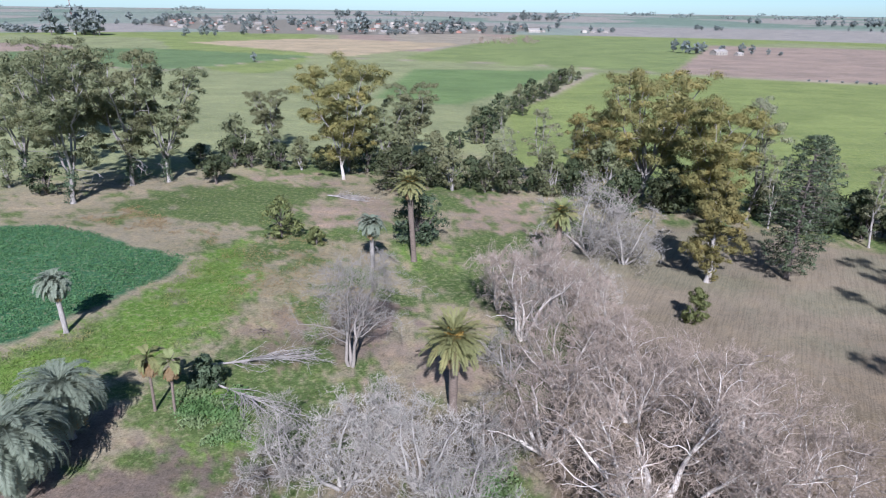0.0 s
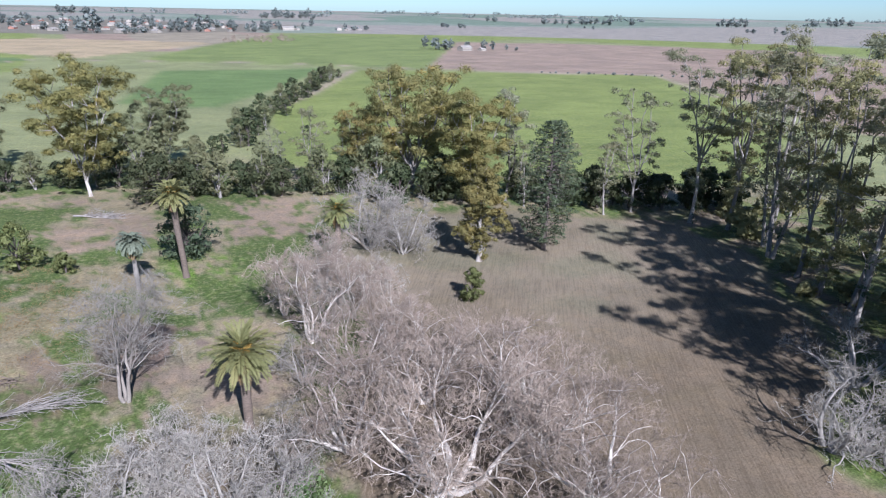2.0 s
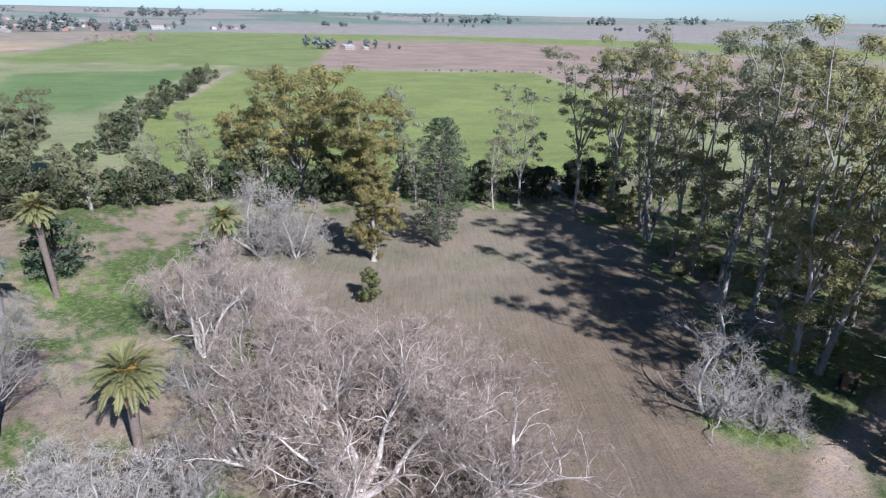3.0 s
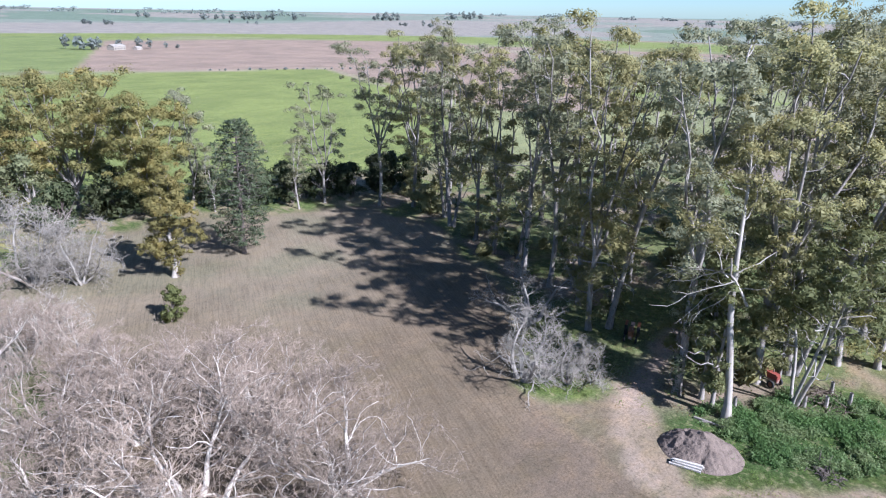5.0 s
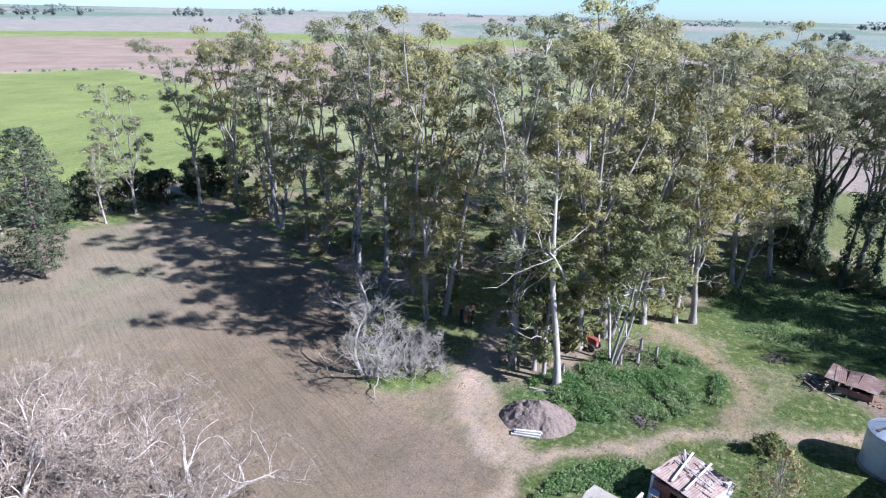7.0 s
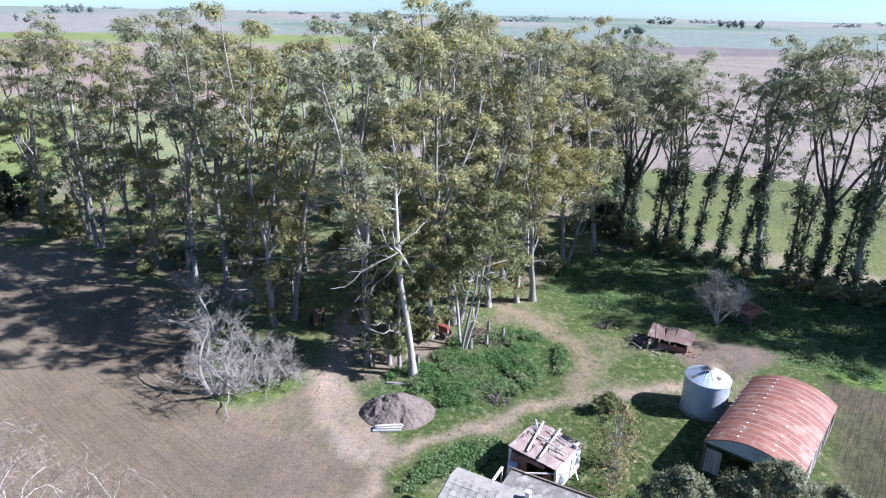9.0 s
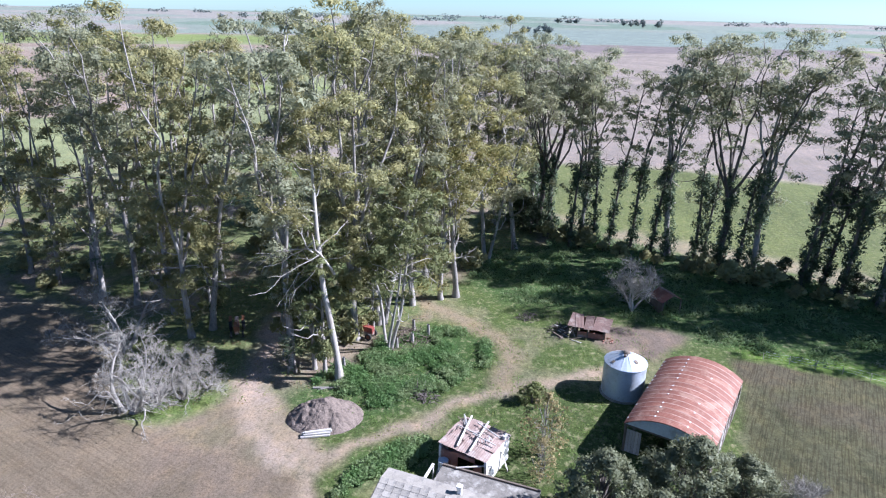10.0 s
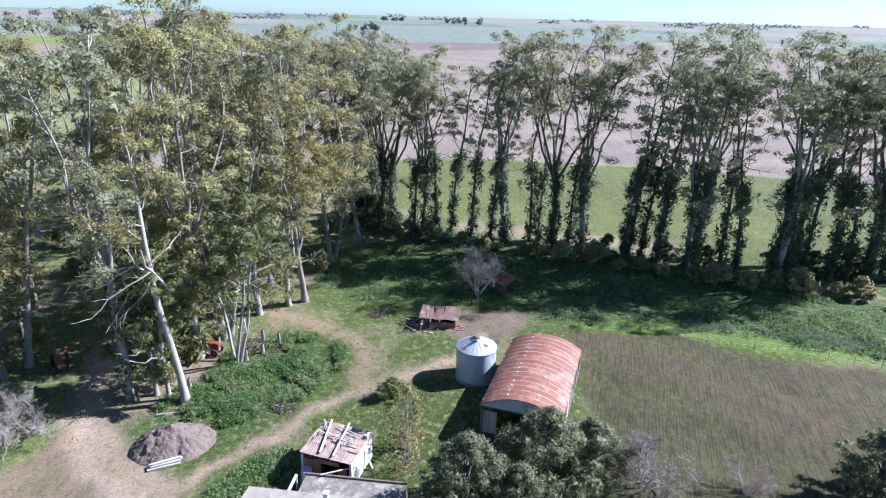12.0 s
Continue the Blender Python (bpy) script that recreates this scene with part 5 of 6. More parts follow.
def grain_bin():
    root = thing("grain_silo", "round galvanised steel grain silo with conical roof", "silo", x=58.0, y=-14.7)
    r, eave = 2.08, 3.55
    rings = []
    for k in range(43):
        z = 0.12 + (eave - 0.12) * k / 42
        rings.append((r + (0.014 if k % 2 else -0.014), z))
    piece("wall", lathe(rings, 48), ZINC, root, smooth=True)
    piece("footing", lathe([(0.05, -0.1), (r + 0.14, -0.1), (r + 0.14, 0.12), (r - 0.05, 0.13)], 32), CONCRETE, root)
    roof = piece("roof", lathe([(r + 0.07, eave - 0.03), (r + 0.05, eave + 0.03), (0.32, 4.52), (0.26, 4.56)], 48, 0.012), ZINC, root)
    for k in range(12):
        a = k * math.pi / 6 + 0.1
        p, q = Vector((r * math.cos(a), r * math.sin(a), eave + 0.05)), Vector((0.34 * math.cos(a), 0.34 * math.sin(a), 4.54))
        piece("roof_seam", beam(p, q, 0.05, 0.035), ZINC, roof)
    piece("cap", lathe([(0.36, 4.50), (0.36, 4.62), (0.22, 4.72), (0.01, 4.74)], 16), OLDWOOD, roof, "dark rusty cap")
    piece("vent", moved(lathe([(0.14, 0), (0.14, 0.22), (0.2, 0.24), (0.02, 0.32)], 12), pose(-0.55, 0.25, 4.34)), OLDWOOD, roof, "dark rusty vent")
    piece("hatch", moved(box(0.42, 0.36, 0.10, bevel=0.04), pose(-0.95, -0.75, 4.02, 0, -24, 38)), OLDWOOD, roof, "dark roof hatch")
    piece("hatch", moved(box(0.34, 0.30, 0.10, bevel=0.04), pose(-0.75, 1.35, 3.80, 0, -24, -60)), OLDWOOD, roof, "dark roof hatch")


def barrel_shed():
    """An open hangar under a vaulted sheet roof; its long axis runs along its own x."""
    root = thing("barrel_roof_shed", "open farm shed with rust-red vaulted sheet roof", "shed", x=52.5, y=-19.3, turn=-28.7)
    L, W, eave, rise = 13.4, 7.4, 2.85, 1.25
    R = (W * W / 4 + rise * rise) / (2 * rise)
    half = math.asin(W / 2 / R)

    def arch(t, lift=0.0):
        a = -half + 2 * half * t
        return (R + lift) * math.sin(a), eave + rise - R + (R + lift) * math.cos(a)

    roof = piece("roof", vault(arch, L, W), RUST_ROOF, root)
    # three rows of lapped sheets, each a thin curved plate with ridges
    cols = 16
    for row, (t0, t1) in enumerate(((0.0, 0.34), (0.33, 0.68), (0.67, 1.0))):
        for c in range(cols):
            x0, x1 = -L / 2 + L * c / cols, -L / 2 + L * (c + 1) / cols + 0.04
            v, f = [], []
            nx, nt = 9, 6
            for i in range(nx):
                for j in range(nt):
                    y, z = arch(t0 + (t1 - t0) * j / (nt - 1), 0.03 + (0.022 if i % 2 else 0.0) + 0.012 * (row == 1) + 0.006 * (c % 2))
                    v.append((x0 + (x1 - x0) * i / (nx - 1), y, z))
            f = [(i * nt + j, (i + 1) * nt + j, (i + 1) * nt + j + 1, i * nt + j + 1) for i in range(nx - 1) for j in range(nt - 1)]
            piece("roof_sheet", (v, f), RUST_ROOF, roof)
    for c in range(1, cols):
        v = []
        for j in range(15):
            y, z = arch(j / 14, 0.062)
            v += [(-L / 2 + L * c / cols - 0.05, y, z), (-L / 2 + L * c / cols + 0.05, y, z + 0.012)]
        piece("roof_seam", (v, [(2 * j, 2 * j + 1, 2 * j + 3, 2 * j + 2) for j in range(14)]), RUST_SEAM, roof)
    marks = random.Random(3)
    for t0 in (0.335, 0.675, 0.985):
        for c in range(cols):
            if marks.random() < (0.85 if t0 > 0.5 else 0.4):
                y, z = arch(t0, 0.06)
                piece("patch", moved(box(0.20, 0.13, 0.02), pose(-L / 2 + L * (c + 0.95 + marks.uniform(-0.05, 0.05)) / cols, y, z, math.degrees(half - 2 * half * t0))), WHITE, roof, "white sealant patch")
    for end in (-1, 1):
        pts = [arch(k / 14) for k in range(15)]
        v = [(end * (L / 2 - 0.05), y, z - 0.03) for y, z in pts] + [(end * (L / 2 - 0.05), y, eave - 0.05) for y, z in pts]
        v += [(end * (L / 2 - 0.12), y, z - 0.03) for y, z in pts] + [(end * (L / 2 - 0.12), y, eave - 0.05) for y, z in pts]
        f = [(k, k + 1, 16 + k, 15 + k) for k in range(14)] + [(30 + k, 45 + k, 46 + k, 31 + k) for k in range(14)]
        piece("gable", (v, f), ZINC, root, "blue-grey steel gable sheet")
        piece("tie_beam", beam((end * (L / 2 - 0.1), -W / 2, eave - 0.1), (end * (L / 2 - 0.1), W / 2, eave - 0.1), 0.16), OLDWOOD, root)
    for side in (-1, 1):
        piece("eave_beam", beam((-L / 2, side * (W / 2 - 0.12), eave - 0.16), (L / 2, side * (W / 2 - 0.12), eave - 0.16), 0.16), OLDWOOD, root)
        for k in range(5):
            x = -L / 2 + 0.2 + (L - 0.4) * k / 4
            piece("post", box(0.2, 0.2, eave - 0.1, x, side * (W / 2 - 0.14), -0.2, 0.03), OLDWOOD, root)
    for k in range(40):
        x = -L / 2 + 0.3 + (L - 0.6) * k / 39
        piece("wall_board", moved(box(0.26, 0.035, 2.2 + 0.45 * marks.random(), 0, 0, 0), pose(x, -(W / 2 - 0.02), 0, marks.uniform(-2, 2), 0, 0)), PLANK if marks.random() < 0.4 else OLDWOOD, root)
    for k in range(22):
        y = -W / 2 + 0.3 + (W - 0.6) * k / 21
        piece("wall_board", box(0.035, 0.3, 2.55 + 0.15 * marks.random(), L / 2 - 0.2, y, 0), OLDWOOD, root)
    for k in range(5):
        piece("wall_board", box(0.035, 0.24, 2.3, -L / 2 + 0.15, W / 2 - 0.4 - 0.26 * k, 0), PLANK, root)


def vault(arch, L, W):
    v, f, n = [], [], 17
    for x in (-L / 2, L / 2):
        for lift in (0.0, -0.04):
            v += [(x, *arch(k / (n - 1), lift)) for k in range(n)]
    for k in range(n - 1):
        f.append((k, k + 1, 2 * n + k + 1, 2 * n + k))
        f.append((n + k, 3 * n + k, 3 * n + k + 1, n + k + 1))
        f.append((k, n + k, n + k + 1, k + 1))
        f.append((2 * n + k, 2 * n + k + 1, 3 * n + k + 1, 3 * n + k))
    f += [(0, 2 * n, 3 * n, n), (n - 1, 2 * n - 1, 4 * n - 1, 3 * n - 1)]
    return v, f


def ruined_hut():
    """A square hut: whitewashed walls, rusty sheets and loose beams on its roof."""
    root = thing("ruined_hut", "ruined whitewashed hut with rusty sheet roof and loose beams", "hut", x=45.4, y=0.05, turn=-27)
    r = random.Random(5)
    a, b, h, w = 4.2, 4.5, 2.35, 0.22
    piece("wall", joined([box(a, w, h + 0.15, 0, -b / 2 + w / 2, -0.2, 0.02), box(0.5, w, 0.5, 1.4, -b / 2 + w / 2, h - 0.06)]), PLASTER, root, "white plastered wall")
    piece("wall", joined([box(a, w, h + 0.1, 0, b / 2 - w / 2, -0.2, 0.02), box(0.9, w, 0.3, -1.4, b / 2 - w / 2, h - 0.1)]), PLASTER, root)
    piece("wall", box(w, b - 2 * w, h, a / 2 - w / 2, 0, -0.2, 0.02), PLASTER, root)
    front = joined([box(w, 1.5, h - 0.15, -a / 2 + w / 2, 1.25, -0.2, 0.02), box(w, 0.7, h - 0.5, -a / 2 + w / 2, -1.4, -0.2, 0.02), box(w, 2.0, 0.35, -a / 2 + w / 2, -0.1, h - 0.55)])
    # brick brown in place of whitewash: the front's shade is put into its colour
    piece("wall", front, BRICK, root, "broken brick-brown front wall, shade put into its colour")
    for k in range(7):
        x = -a / 2 + 0.15 + (a - 0.3) * k / 6
        piece("rafter", beam((x, -b / 2 + 0.05, h - 0.06), (x, b / 2 - 0.05, h + 0.1), 0.10), OLDWOOD, root)
    for i in range(5):
        for j in range(3):
            v, f = [], []
            for k in range(11):
                for e in (0, 1):
                    v.append((e * 1.62, -0.48 + 0.096 * k, 0.022 * (k % 2)))
            f = [(2 * k, 2 * k + 1, 2 * k + 3, 2 * k + 2) for k in range(10)]
            x, y = -a / 2 - 0.12 + j * 1.4, -b / 2 + 0.45 + i * 0.9
            piece("roof_sheet", moved((v, f), pose(x, y, h + 0.06 + 0.035 * (i + j) + 0.02 * r.random(), 2 + r.uniform(-3, 3), r.uniform(-3, 3), r.uniform(-5, 5))), RUST, root)
    for p, q, t in (((-1.9, 0.6, 2.66), (2.2, 1.5, 2.86), 0.17), ((-2.0, -0.6, 2.7), (2.3, -0.1, 2.8), 0.16), ((0.4, 0.9, 2.78), (2.2, 2.25, 2.72), 0.14), ((0.1, -0.4, 2.86), (0.5, 1.9, 2.76), 0.1), ((0.9, -1.9, 2.72), (1.6, 0.6, 2.86), 0.1), ((-0.2, -2.1, 2.74), (0.0, 0.2, 2.86), 0.09)):
        piece("loose_beam", beam(p, q, t, t * 0.7, r.uniform(-20, 20)), PLANK, root, "bleached loose beam")
    for k in range(16):
        x, y = r.uniform(-0.2, 1.9), r.uniform(-1.9, 2.0)
        d = r.uniform(0, 6.28)
        piece("slat", beam((x, y, 2.74), (x + 0.7 * math.cos(d), y + 0.7 * math.sin(d), 2.78), 0.07, 0.03), OLDWOOD if k % 3 else PLANK, root)
    piece("leaning_board", beam((0.6, -b / 2 - 0.7, 0), (0.5, -b / 2 - 0.05, 1.7), 0.22, 0.03), PLANK, root)


def water_drum():
    root = thing("water_drum", "dented pale steel drum in front of the hut", "drum", x=43.75, y=2.55)
    piece("shell", lathe([(0.02, 0.0), (0.42, 0.0), (0.44, 0.03), (0.42, 0.06), (0.42, 0.44), (0.44, 0.47), (0.42, 0.50), (0.42, 0.90), (0.44, 0.93), (0.42, 0.96), (0.42, 1.30), (0.44, 1.34)], 24), PLASTER, root, smooth=True)
    piece("lid", lathe([(0.43, 1.33), (0.40, 1.345), (0.06, 1.35), (0.05, 1.39), (0.01, 1.39)], 24), ZINC, root, "dull steel lid")
    piece("plinth", box(1.1, 1.1, 0.12, 0, 0, -0.1, 0.04), CONCRETE, root)
    root.location.z = 0.02


def slab_house():
    """The end of a low house: a slope of bleached roof slabs, a plastered ridge and a flat concrete annexe."""
    root = thing("farmhouse", "low old farmhouse with bleached slab roof and concrete annexe", "house", x=36.9, y=2.3, turn=-17)
    r = random.Random(9)
    # local x away from the yard's corner, local y along the ridge
    piece("wall", joined([box(7.0, 10.0, 2.2, -2.6, -0.2, -0.2, 0.03)]), PLASTER, root)
    roof = piece("roof", moved(box(4.2, 10.4, 0.10), pose(-1.4, -0.2, 2.55, 0, -19, 0)), MORTAR, root, "dark roof boarding")
    for i in range(9):
        for j in range(16):
            m = pose(-1.4, -0.2, 2.55, 0, -19, 0) @ pose(-1.87 + 0.465 * i, -4.85 + 0.645 * j, 0.10 + 0.012 * r.random(), r.uniform(-1, 1), 3 + r.uniform(-1, 1), r.uniform(-0.8, 0.8))
            o = new("roof_slab", SLAB_MESH)
            o.parent, o.matrix_basis = roof, m
    piece("ridge", moved(box(1.5, 10.4, 0.14, bevel=0.05), pose(1.15, -0.2, 3.10, 0, 6, 0)), SLATE, root, "pale plastered ridge strip")
    piece("wall", box(0.3, 10.0, 3.0, 1.6, -0.2, -0.1, 0.03), PLASTER, root)
    annexe = piece("annexe", box(3.6, 8.0, 2.05, 3.5, -2.2, -0.1, 0.04), ROOF_FELT, root, "flat grey concrete annexe")
    piece("kerb", box(0.16, 8.0, 0.14, 5.2, -2.2, 1.95), OLDWOOD, annexe)
    piece("gutter_beam", beam((1.9, 2.2, 2.7), (4.6, 2.4, 2.3), 0.22, 0.12), PLANK, root, "white gutter beam")
    piece("prop", beam((4.6, 2.4, 0), (4.6, 2.4, 2.3), 0.12), PLANK, root)
    piece("chimney_stub", joined([box(0.35, 0.35, 0.6, 1.3, -1.0, 3.2, 0.03), box(0.42, 0.42, 0.08, 1.3, -1.0, 3.8)]), PLASTER, root)
    piece("loose_pole", beam((5.0, 0.6, 2.2), (6.8, -1.8, 1.8), 0.10), PLANK, root)


SLAB_MESH = mesh_of("roof_slab", *box(0.50, 0.61, 0.035, bevel=0.02), SLATE)


def lean_to():
    root = thing("lean_to_shack", "collapsed brick shack under a rusty flat sheet roof", "shack", x=70.8, y=-13.0, turn=-12)
    r = random.Random(4)
    piece("wall", box(0.25, 3.9, 1.4, 1.6, -0.1, -0.1, 0.02), BRICK, root)
    piece("wall", box(3.2, 0.25, 1.30, 0.0, -1.95, -0.1, 0.02), BRICK, root)
    piece("wall", box(0.25, 3.0, 0.85, -1.45, -0.3, -0.1, 0.02), BRICK, root)
    piece("wall", box(1.2, 0.25, 0.9, 1.0, 1.85, -0.1, 0.02), BRICK, root)
    for k in range(5):
        y = -1.9 + 0.95 * k
        piece("roof_sheet", moved(ripple(3.6, 1.02), pose(-1.9, y - 0.5, 1.30 + 0.03 * (k % 2) + 0.04 * k, r.uniform(-5, 5), -2, r.uniform(-8, 8))), RUST_DULL, root)
    for x, y in ((-1.6, -1.9), (-1.6, 1.8), (-1.7, 0.0)):
        piece("post", beam((x, y, -0.1), (x + 0.05, y, 1.3), 0.13), OLDWOOD, root)
    for k in range(26):
        x, y, d = r.uniform(-2.8, 0.6), r.uniform(1.4, 3.8), r.uniform(0, 6.28)
        piece("fallen_board", beam((x, y, 0.1), (x + 1.4 * math.cos(d), y + 1.4 * math.sin(d), r.uniform(0.1, 0.8)), 0.14, 0.04), OLDWOOD if k % 3 else PLANK, root)
    for k in range(14):
        piece("brick", moved(box(0.24, 0.12, 0.08), pose(-1.5 + r.uniform(-0.7, 0.7), -2.4 + r.uniform(-0.6, 0.6), 0.03 + 0.1 * r.random(), r.uniform(-20, 20), 0, r.uniform(0, 180))), BRICK, root)


def ripple(long, wide, n=12):
    v = []
    for k in range(n + 1):
        for e in (0, 1):
            v.append((e * long, wide * k / n, 0.02 * (k % 2)))
    return v, [(2 * k, 2 * k + 1, 2 * k + 3, 2 * k + 2) for k in range(n)]


def red_roof_hut():
    root = thing("small_hut", "small decayed hut with a red sheet gable roof", "hut", x=78.8, y=-24.0, turn=20)
    for x, y in ((-1.4, -1.3), (1.4, -1.3), (-1.4, 1.3), (1.4, 1.3)):
        piece("post", beam((x, y, -0.1), (x, y, 1.8), 0.14), OLDWOOD, root)
    piece("wall", box(0.12, 2.5, 1.6, 1.4, 0, -0.1), OLDWOOD, root)
    piece("wall", box(2.7, 0.12, 1.5, 0, 1.3, -0.1), OLDWOOD, root)
    for side in (-1, 1):
        for k in range(3):
            piece("roof_sheet", moved(ripple(1.1, 1.85), pose(-1.65 + 1.08 * k, 0, 2.6 + 0.02 * (k % 2), -28 if side > 0 else 208, 0, 0) if side > 0 else pose(-1.65 + 1.08 * k, 0, 2.6 + 0.02 * (k % 2), 28, 0, 0) @ Matrix.Diagonal((1, -1, 1, 1))), RUST_ROOF, root)
    piece("ridge_pole", beam((-1.6, 0, 2.55), (1.6, 0, 2.55), 0.12), OLDWOOD, root)


def soil_heap():
    """A tipped heap of dug soil, with clods on it."""
    rn = np.random.default_rng(8)
    g = np.linspace(-1, 1, 81)
    X, Y = np.meshgrid(g, g, indexing="ij")
    d = np.hypot(X, Y)
    shape = np.clip(1 - d, 0, 1) ** 0.85
    x, y = X * 3.0, Y * 3.7
    z = shape ** 1.05 * 2.2 + (layered(x + 40, y + 40, 1.2, 3) - 0.5) * 0.7 * np.clip(shape * 5, 0, 1) + (layered(x + 40, y + 40, 0.3, 6, 3) - 0.5) * 0.3 * np.clip(shape * 6, 0, 1) - 0.1
    n = 81
    i, j = np.meshgrid(np.arange(n - 1), np.arange(n - 1), indexing="ij")
    f = np.stack([i * n + j, (i + 1) * n + j, (i + 1) * n + j + 1, i * n + j + 1], -1).reshape(-1, 4)
    keep = (d.ravel()[f] < 1.0).any(1)
    v = np.stack([x, y, z], -1).reshape(-1, 3) @ np.array(((math.cos(0.2), math.sin(0.2), 0), (-math.sin(0.2), math.cos(0.2), 0), (0, 0, 1))) + (50.6, 14.2, 0)
    ob = quads("soil_mound", v, f[keep], RUBBLE, smooth=True)
    tagged(ob, "mound of dug greyish-brown soil beside the track", "soil mound")


def stacked_planks():
    root = thing("plank_stack", "low stack of bleached planks by the soil heap", "planks", x=47.7, y=14.4, turn=-74)
    for k, (y, z, l) in enumerate(((-0.24, 0, 2.6), (0.02, 0, 2.5), (0.28, 0, 2.7), (-0.1, 0.16, 2.4), (0.16, 0.16, 2.6), (0.05, 0.32, 2.3))):
        piece("plank", moved(box(l, 0.22, 0.13, bevel=0.02), pose(0.05 * k, y, z, 0, 0, 2 * (k % 3) - 2)), PLANK, root)


def brush_heap(x, y, size, seed, label, n=60, mat=DEADWOOD, flat=0.35, name="brush_heap", thick=0.05):
    rn = np.random.default_rng(seed)
    sticks = []
    for k in range(n):
        a, r = rn.random() * 6.28, size * rn.random() ** 0.6
        p = np.array((r * math.cos(a), r * math.sin(a), 0.05 + flat * size * (1 - r / size) * rn.random()))
        b = rn.random() * 6.28
        sticks.append(tube(wander(rn, p, (math.cos(b), math.sin(b), rn.normal() * 0.35), rn.uniform(0.5, 1.5) * size * 0.6, 3, 0.15, -0.02), tapered(thick * rn.uniform(0.5, 1.4), 0.012, 4), 4))
    v, f = gathered(sticks)
    v[:, 2] = np.clip(v[:, 2], 0.0, None)
    ob = quads(name, v + (x, y, 0), f, mat, smooth=True)
    tagged(ob, label, "brushwood", kind="stuff")


def fallen_tree(x, y, turn, long, seed, label):
    """A felled tree: a lying trunk with its stripped pale boughs spread on the grass."""
    rn = np.random.default_rng(seed)
    root = thing("fallen_tree", label, "fallen tree", "felled trees", x=x, y=y, turn=turn)
    line = wander(rn, (0, 0, 0.25), (1, 0, 0.02), long * 0.8, 8, 0.06, 0)
    line[:, 2] = np.clip(line[:, 2], 0.15, 0.6)
    quads("trunk", *tube(line, tapered(0.13, 0.05, 9), 7), DEADWOOD, root, smooth=True)
    for k in range(30):
        at = line[rn.integers(2, 9)]
        a = rn.normal() * 0.26
        l = wander(rn, at, (math.cos(a), math.sin(a), 0.25), rn.uniform(0.25, 0.6) * long, 6, 0.12, -0.04)
        l[:, 2] = np.clip(l[:, 2], 0.03, 1.4)
        bits = [tube(l, tapered(0.05, 0.014, 7), 4)]
        for j in range(6):
            b = l[rn.integers(2, 7)]
            s = wander(rn, b, side_way(rn, l[-1] - l[0], rn.uniform(20, 60)), rn.uniform(0.6, 1.6), 3, 0.2, 0)
            s[:, 2] = np.clip(s[:, 2], 0.02, 1.6)
            bits.append(tube(s, tapered(0.025, 0.01, 4), 3))
        quads("limb", *gathered([(v, np.asarray(f)) for v, f in bits]), DEADWOOD, root, smooth=True)


def tractor(x, y, turn, paint, label, name="old_tractor"):
    """A derelict tractor: bonnet, seat, mudguards and four wheels."""
    root = thing(name, label, "tractor", x=x, y=y, turn=turn)
    piece("bonnet", joined([box(1.5, 0.62, 0.6, 0.75, 0, 0.85, 0.08), box(0.12, 0.56, 0.62, 1.52, 0, 0.72, 0.03)]), paint, root)
    piece("chassis", box(2.6, 0.4, 0.35, 0.3, 0, 0.55, 0.05), RUST, root)
    piece("seat", joined([box(0.45, 0.45, 0.10, -0.75, 0, 1.15, 0.08), box(0.08, 0.45, 0.42, -0.98, 0, 1.2, 0.02)]), RUST, root)
    piece("steering_wheel", moved(lathe([(0.20, 0), (0.23, 0.02), (0.20, 0.04), (0.17, 0.02), (0.20, 0)], 14), pose(-0.2, 0, 1.45, 0, -35, 0)), RUBBER, root)
    piece("steering_column", beam((0.1, 0, 1.2), (-0.2, 0, 1.47), 0.05), RUST, root)
    piece("exhaust", lathe([(0.05, 1.4), (0.05, 2.1), (0.04, 2.12)], 8), RUST, root).location = (0.8, 0.15, 0)
    for side in (-1, 1):
        piece("mudguard", moved(box(1.1, 0.32, 0.06, bevel=0.03), pose(-0.75, side * 0.72, 1.5, 0, 6, 0)), paint, root)
        for wx, wr, wy, ww in ((-0.7, 0.72, 0.72, 0.34), (1.25, 0.42, 0.66, 0.22)):
            wheel = piece("wheel", moved(lathe([(wr * 0.55, -ww / 2), (wr * 0.93, -ww / 2), (wr, -ww / 4), (wr, ww / 4), (wr * 0.93, ww / 2), (wr * 0.55, ww / 2), (wr * 0.55, -ww / 2)], 20, 0.012), pose(wx, side * wy, wr, 90)), RUBBER, root)
            piece("rim", moved(lathe([(0.03, -0.05), (wr * 0.5, -0.06), (wr * 0.56, -ww * 0.3), (wr * 0.56, ww * 0.3), (wr * 0.5, 0.06), (0.03, 0.05)], 16), pose(wx, side * wy, wr, 90)), paint, wheel)


